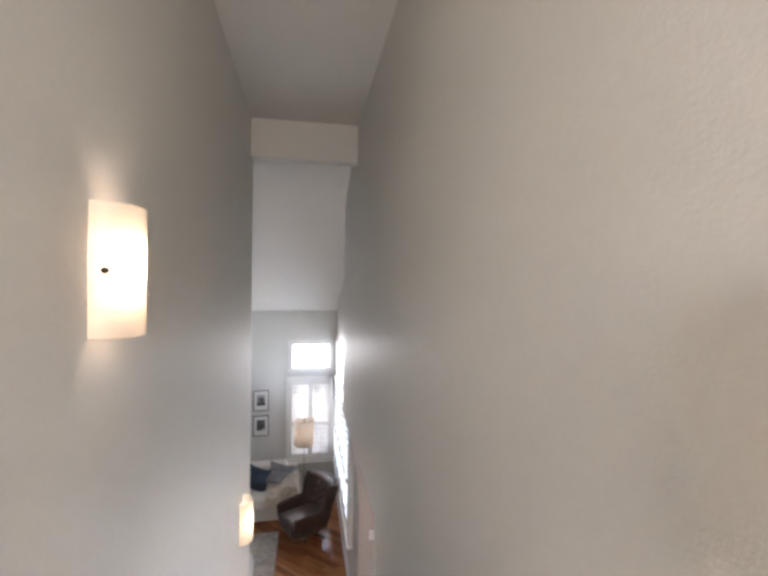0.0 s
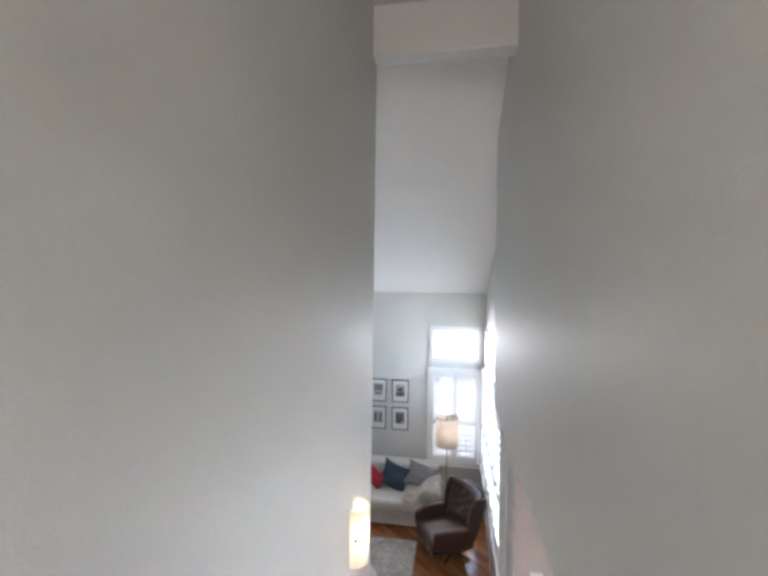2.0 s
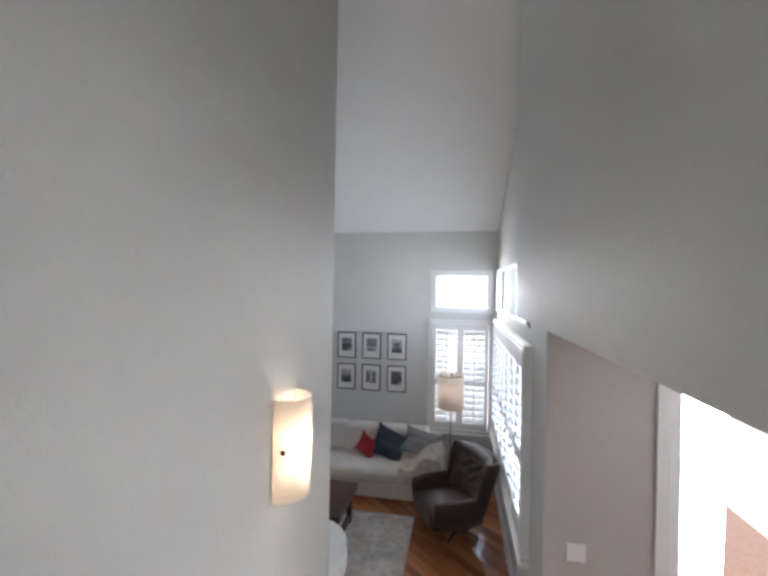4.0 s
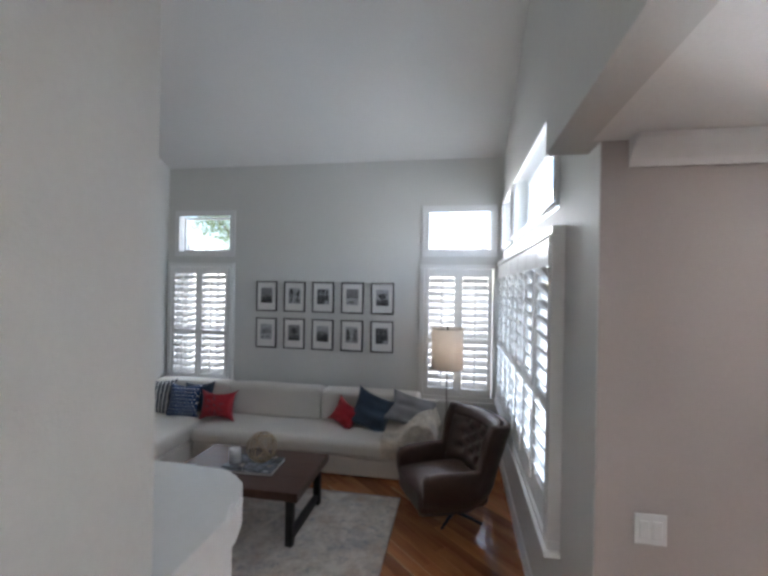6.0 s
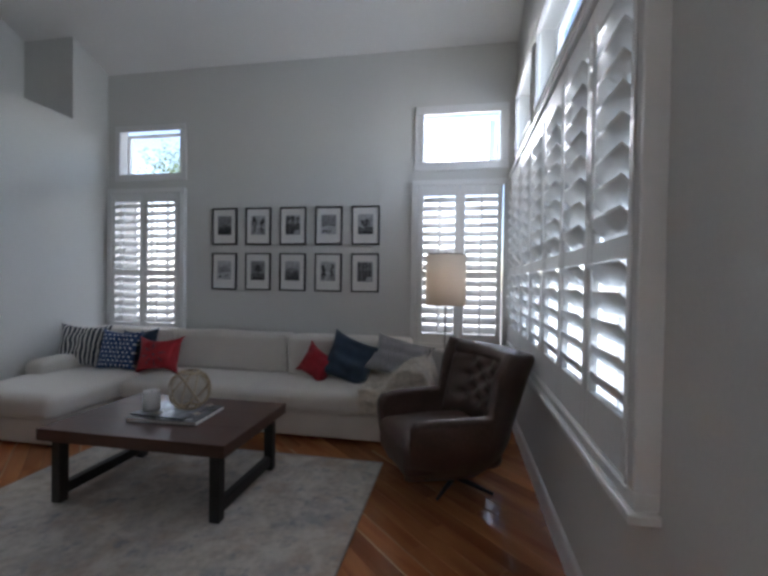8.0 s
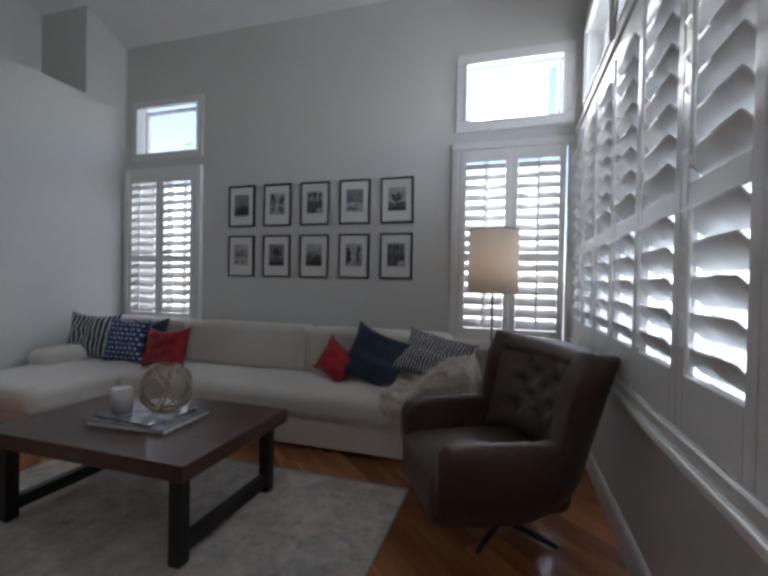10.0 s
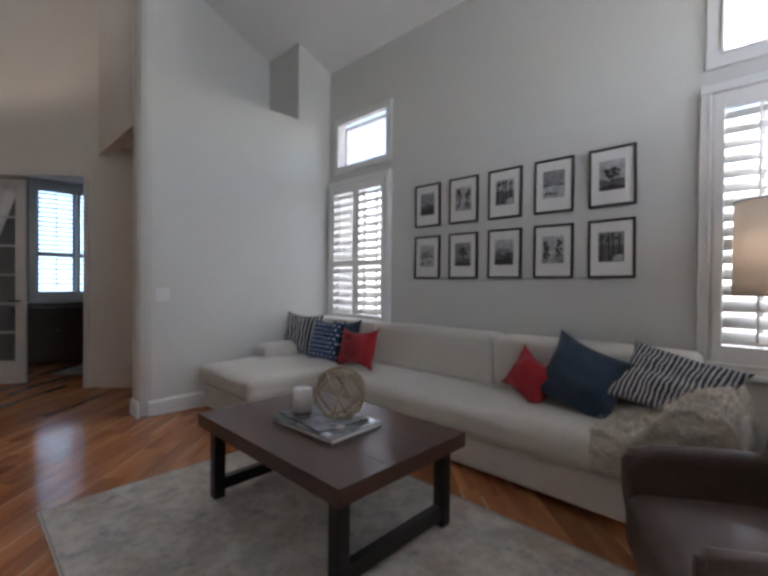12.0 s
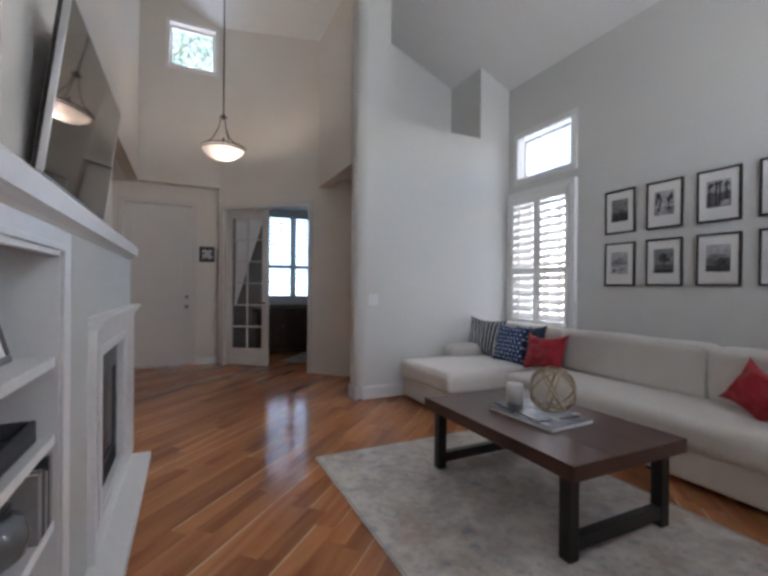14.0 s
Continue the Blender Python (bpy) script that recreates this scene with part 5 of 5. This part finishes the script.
for seed, tint, lo, hi, sc in ((3.0, (0.36, 0.355, 0.36), 0.53, 0.66, 3.0), (9.0, (0.42, 0.30, 0.22), 0.54, 0.68, 2.6), (21.0, (0.66, 0.62, 0.56), 0.52, 0.64, 6.0), (33.0, (0.24, 0.25, 0.28), 0.60, 0.68, 9.0)):
    mp = t.nodes.new("ShaderNodeMapping")
    mp.inputs["Location"].default_value = (seed, seed * 0.7, 0)
    t.links.new(co.outputs["Object"], mp.inputs[0])
    n = t.nodes.new("ShaderNodeTexNoise")
    n.inputs["Scale"].default_value, n.inputs["Detail"].default_value, n.inputs["Roughness"].default_value = sc, 9, 0.65
    t.links.new(mp.outputs[0], n.inputs["Vector"])
    r = t.nodes.new("ShaderNodeMapRange")
    r.inputs["From Min"].default_value, r.inputs["From Max"].default_value, r.inputs["To Max"].default_value = lo - 0.05, hi - 0.01, 0.85
    t.links.new(n.outputs[0], r.inputs["Value"])
    x = t.nodes.new("ShaderNodeMix")
    x.data_type = "RGBA"
    x.inputs[7].default_value = (*tint, 1)
    t.links.new(src, x.inputs[6])
    t.links.new(r.outputs[0], x.inputs[0])
    src = x.outputs[2]
t.links.new(src, b.inputs["Base Color"])
rug = thing("rug", (-2.24, -2.1, 0), 0, "faded cream and grey vintage rug under the coffee table", "rug")
part("weave", box(-1.16, 1.16, -0.83, 0.82, 0.002, 0.012, 0.003, 1), RUGM, rug)
part("binding", ring(-1.165, 1.165, -0.835, 0.825, 0.010, -0.0125, -0.002, 0.002), material("rug_binding", (0.36, 0.33, 0.30), 0.95, grain=0.2, scale=100), rug, m=Matrix.Rotation(radians(-90), 4, "X") @ Matrix.Scale(-1, 4, (0, 0, 1)))

# ---- floor lamp ----
lamp = thing("floor_lamp", (-0.66, -0.34, 0), 0, "slim bronze floor lamp with a cream drum shade", "lamp")
SHADE = bpy.data.materials.new("cream_lamp_shade")
SHADE.use_nodes = True
t = SHADE.node_tree
b = t.nodes["Principled BSDF"]
b.inputs["Base Color"].default_value, b.inputs["Roughness"].default_value = (0.86, 0.79, 0.71, 1), 0.9
tr = t.nodes.new("ShaderNodeBsdfTranslucent")
tr.inputs[0].default_value = (0.88, 0.81, 0.73, 1)
mx = t.nodes.new("ShaderNodeMixShader")
mx.inputs[0].default_value = 0.5
t.links.new(b.outputs[0], mx.inputs[1])
t.links.new(tr.outputs[0], mx.inputs[2])
t.links.new(mx.outputs[0], t.nodes["Material Output"].inputs[0])
part("base", turned([(0, 0), (0.14, 0), (0.14, 0.012), (0.12, 0.02), (0.02, 0.026), (0.012, 0.05), (0, 0.05)], 36), BRONZE, lamp, "", True)
part("pole", tube([(0, 0, 0.04), (0, 0, 1.62)], 0.009, 10), STEEL, lamp, "", True)
part("shade", turned([(0.183, 1.155), (0.190, 1.155), (0.186, 1.64), (0.180, 1.64), (0.183, 1.155)], 48), SHADE, lamp, "cream fabric drum shade", True)
for zz in (1.158, 1.637):
    part("shade_ring", tube([(0.187 * math.cos(a), 0.187 * math.sin(a), zz) for a in [2 * math.pi * q / 40 for q in range(40)]], 0.0035, 6, closed=True), BRONZE, lamp, "", True)
for k in range(3):
    a = radians(120 * k)
    part("spider", tube([(0, 0, 1.60), (0.186 * math.cos(a), 0.186 * math.sin(a), 1.635)], 0.003, 6), STEEL, lamp)
part("bulb", turned([(0, 1.40), (0.014, 1.40), (0.03, 1.44), (0.032, 1.47), (0.018, 1.50), (0, 1.505)], 16), glowing("lamp_bulb", (1, 0.88, 0.76), 4.5), lamp, "lit bulb", True)
part("finial", turned([(0, 1.62), (0.008, 1.62), (0.012, 1.64), (0.006, 1.66), (0, 1.665)], 12), BRONZE, lamp, "", True)

# ---- side table behind the armchair ----
st = thing("side_table", (-0.42, -0.72, 0), 0, "small round dark side table behind the armchair", "table")
part("top", turned([(0, 0.53), (0.16, 0.53), (0.17, 0.54), (0.165, 0.55), (0, 0.55)], 32), BRONZE, st, "", True)
part("stem", tube([(0, 0, 0.1), (0, 0, 0.53)], 0.012, 8), BRONZE, st, "", True)
for k in range(3):
    a = radians(120 * k + 40)
    part("leg", tube([(0, 0, 0.14), (0.12 * math.cos(a), 0.12 * math.sin(a), 0.03), (0.16 * math.cos(a), 0.16 * math.sin(a), 0.008)], 0.008, 6), BRONZE, st, "", True)

# ---- leather swivel armchair ----
LEATHER = material("brown_leather", (0.086, 0.051, 0.040), 0.40, grain=0.25, scale=70, bump=0.3, bump_scale=220, big=0.3, big_scale=5, coat=0.15)
chair = thing("armchair", (-0.545, -1.475, 0), 207, "brown leather swivel armchair with a tufted back", "chair")


def smooth_step(a, b, x):
    q = max(0, min(1, (x - a) / (b - a)))
    return q * q * (3 - 2 * q)


bm = bmesh.new()
plan = []
for k in range(9):
    plan.append((0.455 - 0.435 * k / 8, 0.355 + 0.055 * math.sin(math.pi * 0.5 * k / 8)))
for k in range(1, 28):
    a = math.pi / 2 + math.pi * k / 28
    c, q = math.cos(a), math.sin(a)
    plan.append((0.02 - 0.33 * abs(c) ** 0.8, 0.41 * math.copysign(abs(q) ** 0.8, q)))
plan += [(x, -y) for x, y in plan[:9][::-1]]
N = len(plan)
loops = []
for i, (x, y) in enumerate(plan):
    a, c = plan[max(0, i - 1)], plan[min(N - 1, i + 1)]
    tan = Vector((c[0] - a[0], c[1] - a[1])).normalized()
    out = Vector((-tan.y, tan.x))
    if out.dot(Vector((x + 0.02, y))) < 0:
        out = -out
    back = smooth_step(0.035, 0.11, -x)
    rear = smooth_step(0.06, 0.27, -x)
    front = smooth_step(0.30, 0.46, x)
    rim = 0.553 - 0.02 * front + 0.387 * back - 0.045 * rear
    loop = []
    K = 12
    for k in range(K + 1):
        f = k / K
        z = 0.135 + (rim - 0.135) * f
        inset = 0.21 * (1 - min(1, (z - 0.135) / 0.34)) ** 2
        lean = 0.34 * max(0, z - 0.45) * rear
        p = Vector((x, y)) - out * inset
        if z > 0.55:
            p.y *= 1 + 0.07 * back * (z - 0.55) / 0.38
        loop.append(Vector((p.x - lean, p.y, z)))
    th = 0.078 - 0.012 * back
    crest = loop[-1]
    for q in range(1, 4):
        ang = math.pi * q / 4
        loop.append(Vector((crest.x - out.x * th / 2 * (1 - math.cos(ang)), crest.y - out.y * th / 2 * (1 - math.cos(ang)), crest.z + th * 0.35 * math.sin(ang))))
    for k in range(K, -1, -1):
        p = loop[k]
        loop.append(Vector((p.x - out.x * th, p.y - out.y * th, max(p.z, 0.17))))
    loops.append([bm.verts.new(p) for p in loop])
for a, c in zip(loops, loops[1:]):
    n = len(a)
    for k in range(n):
        bm.faces.new((a[k], a[(k + 1) % n], c[(k + 1) % n], c[k]))
bm.faces.new(loops[0])
bm.faces.new(loops[-1][::-1])
bmesh.ops.bevel(bm, geom=[e for e in bm.edges if len(e.link_faces) == 2 and (len(e.link_faces[0].verts) > 6 or len(e.link_faces[1].verts) > 6)], offset=0.02, segments=3, affect="EDGES")
part("shell", bm, LEATHER, chair, "wrapped leather shell with low arms", True)
part("underside", turned([(0, 0.12), (0.17, 0.125), (0.24, 0.16), (0.26, 0.22), (0.24, 0.27), (0, 0.27)], 32, m=Matrix.Translation((0.07, 0, 0))), LEATHER, chair, "", True)
part("seat_cushion", puff(-0.2, 0.465, -0.292, 0.292, 0.20, 0.415, 0.06, 0.03, 21, 14), LEATHER, chair, "thick leather seat cushion", True)
bm = bmesh.new()
n = 36
g = []
tufts = [(u, v) for v in (-0.45, 0.05, 0.5) for u in (-0.55, 0, 0.55)] + [(u, v) for v in (-0.2, 0.28) for u in (-0.28, 0.28)]
for s in (0, 1):
    gs = []
    for i in range(n + 1):
        row = []
        for k in range(n + 1):
            u, v = 2 * i / n - 1, 2 * k / n - 1
            edge = max(0, (1 - abs(u) ** 4) * (1 - abs(v) ** 4)) ** 0.5
            d = 0.085 * edge
            for tu, tv in tufts:
                d -= 0.052 * math.exp(-(((u - tu) * 0.26) ** 2 + ((v - tv) * 0.26) ** 2) / 0.0013)
            d -= 0.028 * math.exp(-((v - 0.66) / 0.05) ** 2)
            w = 0.29 + 0.065 * (v + 1) / 2
            z = 0.43 + 0.25 * (v + 1)
            x = -0.195 - 0.30 * max(0, z - 0.45) + 0.16 * abs(u) ** 3
            row.append(bm.verts.new((x + (d if s else -0.03), u * w, z)))
        gs.append(row)
    g.append(gs)
for s in (0, 1):
    for i in range(n):
        for k in range(n):
            bm.faces.new((g[s][i][k], g[s][i + 1][k], g[s][i + 1][k + 1], g[s][i][k + 1]))
rim = [(i, 0) for i in range(n)] + [(n, k) for k in range(n)] + [(i, n) for i in range(n, 0, -1)] + [(0, k) for k in range(n, 0, -1)]
for a, c in zip(rim, rim[1:] + rim[:1]):
    bm.faces.new((g[0][a[0]][a[1]], g[0][c[0]][c[1]], g[1][c[0]][c[1]], g[1][a[0]][a[1]]))
tuft = part("back_cushion", bm, LEATHER, chair, "button-tufted leather back", True)
for tu, tv in tufts:
    z = 0.43 + 0.25 * (tv + 1)
    x = -0.195 - 0.30 * max(0, z - 0.45) + 0.085 - 0.048 + 0.16 * abs(tu) ** 3
    part("button", turned([(0, -0.004), (0.011, -0.002), (0.010, 0.005), (0, 0.008)], 10, m=Matrix.Translation((x, tu * (0.29 + 0.065 * (tv + 1) / 2), z)) @ Matrix.Rotation(radians(90), 4, "Y")), LEATHER, tuft, "", True)
part("column", tube([(0, 0, 0.05), (0, 0, 0.17)], 0.03, 14), STEEL, chair, "", True)
for k in range(4):
    a = radians(90 * k + 40)
    part("base_leg", tube([(0.0, 0.0, 0.05), (0.14 * math.cos(a), 0.14 * math.sin(a), 0.035), (0.27 * math.cos(a), 0.27 * math.sin(a), 0.014)], [0.018, 0.015, 0.011], 8), BRONZE, chair, "dark metal foot", True)

# ---- trees outside ----
BARK = material("bark", (0.10, 0.075, 0.055), 0.9, grain=0.4, scale=20, bump=0.6, bump_scale=25)
LEAF = material("leaf", (0.12, 0.15, 0.075), 0.6, random_tint=0.0, grain=0.4, scale=3)

lt = LEAF.node_tree
trans = lt.nodes.new("ShaderNodeBsdfTranslucent")
trans.inputs[0].default_value = (0.24, 0.34, 0.20, 1)
lmix = lt.nodes.new("ShaderNodeMixShader")
lmix.inputs[0].default_value = 0.5
lt.links.new(lt.nodes["Principled BSDF"].outputs[0], lmix.inputs[1])
lt.links.new(trans.outputs[0], lmix.inputs[2])
lt.links.new(lmix.outputs[0], lt.nodes["Material Output"].inputs[0])


def tree(loc, height, spread, seed):
    """A trunk with limbs and a crown of many small leaves in uneven clumps."""
    rnd = random.Random(seed)
    top = thing("tree", loc, 0, "leafy garden tree outside the windows", "tree")
    bm = tube([(0, 0, 0), (0.05, 0.03, height * 0.25), (0.0, 0.1, height * 0.5), (0.1, 0.05, height * 0.8)], [0.14, 0.10, 0.07, 0.02], 10)
    ends = []
    for k in range(9):
        a, z0 = rnd.uniform(0, 6.28), height * rnd.uniform(0.35, 0.7)
        p1 = Vector((math.cos(a) * spread * 0.4, math.sin(a) * spread * 0.4, z0 + height * 0.12))
        p2 = Vector((math.cos(a + 0.3) * spread * 0.8, math.sin(a + 0.3) * spread * 0.8, z0 + height * rnd.uniform(0.15, 0.3)))
        tube([(0, 0.05, z0), p1, p2], [0.035, 0.022, 0.008], 6, bm)
        ends += [p1, p2, (p1 + p2) / 2]
    part("trunk", bm, BARK, top, "", True)
    verts, faces = [], []
    for c in ends + [Vector((0, 0, height * 0.9)), Vector((0.2, 0, height * 0.75))]:
        for q in range(420):
            d = Vector((rnd.gauss(0, 1), rnd.gauss(0, 1), rnd.gauss(0, 0.75))) * spread * 0.19
            p = c + d
            u = Vector((rnd.uniform(-1, 1), rnd.uniform(-1, 1), rnd.uniform(-0.6, 0.6))).normalized() * rnd.uniform(0.04, 0.07)
            w = u.cross(Vector((rnd.uniform(-1, 1), rnd.uniform(-1, 1), 1))).normalized() * 0.025
            b = len(verts)
            verts += [p - u, p + w, p + u, p - w]
            faces.append((b, b + 1, b + 2, b + 3))
    me = bpy.data.meshes.new("crown")
    me.from_pydata(verts, [], faces)
    me.materials.append(LEAF)
    cr = tagged(new("crown", me), "green crown of small leaves", "", "", "stuff")
    cr.parent = top


tree((-7.6, 7.6, -0.2), 6.2, 2.2, 11)
tree((-14.5, -5.0, -0.2), 10.5, 2.8, 12)

# ---- wooden floor planks at 45 degrees ----
PLANK = wood("oiled_plank", (0.27, 0.088, 0.034), (0.62, 0.262, 0.108), 0.9, 0.12, sap=True, spread=0.27)
PLANK_FAR = wood("oiled_plank_far", (0.27, 0.088, 0.034), (0.62, 0.262, 0.108), 0.9, 0.12, island=True, spread=0.28)
floor = bpy.data.objects["floor"]
W = 0.108
LENGTHS = (0.45, 0.65, 0.9, 1.2)
rot = Matrix.Rotation(radians(135), 4, "Z")
shared = {}
far_v, far_f = [], []
rnd = random.Random(4)
count = 0
zones = ((-7.6, 0.0, -6.5, 0.0), (-8.6, -4.8, -3.3, 1.0))


def plank_mesh(length):
    bm = box(-length / 2, length / 2, -W / 2 + 0.0007, W / 2 - 0.0007, -0.011, 0.0, 0.0016, 1)
    me = bpy.data.meshes.new("plank")
    bm.to_mesh(me)
    bm.free()
    me.materials.append(PLANK)
    return me


def cut(outline, axis, bound, side):
    """The part of a flat outline on one side of a straight edge."""
    kept = []
    for p, q in zip(outline, outline[1:] + outline[:1]):
        dp, dq = (p[axis] - bound) * side, (q[axis] - bound) * side
        if dp >= 0:
            kept.append(p)
        if dp * dq < 0:
            f = dp / (dp - dq)
            kept.append((p[0] + (q[0] - p[0]) * f, p[1] + (q[1] - p[1]) * f))
    return kept


for L in LENGTHS:
    shared[L] = plank_mesh(L)
for i in range(-95, 96):
    v = i * W
    u = -11.0 + rnd.uniform(0, 1)
    while u < 11.0:
        L = rnd.choice(LENGTHS)
        c = rot @ Vector((u + L / 2, v, 0))
        c.x -= 3.0
        c.y -= 3.0
        u += L + 0.0012
        ends = [c + rot @ Vector((sx * L / 2, sy * W / 2, 0)) for sx in (-1, 1) for sy in (-1, 1)]
        inside = [any(a <= p.x <= b and y0 <= p.y <= y1 for a, b, y0, y1 in zones) for p in ends]
        if not any(inside):
            continue
        near = -4.95 < c.x < 0.05 and -4.35 < c.y < -0.9 and count < 300
        covered = -3.3 < c.x < -1.2 and -2.8 < c.y < -1.4 and not (c.x > -1.6 or c.y < -2.6)
        if near and all(inside) and not covered:
            ob = new("plank", shared[L])
            ob.parent = floor
            ob.matrix_basis = Matrix.Translation((c.x, c.y, rnd.uniform(-0.0006, 0.0))) @ rot
            count += 1
        else:
            outline = [tuple((c + rot @ Vector((sx * (L / 2 - 0.0006), sy * (W / 2 - 0.0007), 0))).xy) for sx, sy in ((-1, -1), (1, -1), (1, 1), (-1, 1))]
            for axis, bound, side in ((0, 0.08, -1), (0, -8.6, 1), (1, 0.9, -1), (1, -6.5, 1)):
                outline = cut(outline, axis, bound, side)
            n, b = len(outline), len(far_v)
            if n < 3:
                continue
            far_v += [(x, y, z) for z in (-0.011, 0.0) for x, y in outline]
            far_f += [tuple(range(b + n - 1, b - 1, -1)), tuple(range(b + n, b + 2 * n))]
            far_f += [(b + q, b + (q + 1) % n, b + n + (q + 1) % n, b + n + q) for q in range(n)]
me = bpy.data.meshes.new("planks")
me.from_pydata(far_v, [], far_f)
me.materials.append(PLANK_FAR)
rest = tagged(new("planks", me), "reddish brown wooden floor planks", "", "", "stuff")
rest.parent = floor
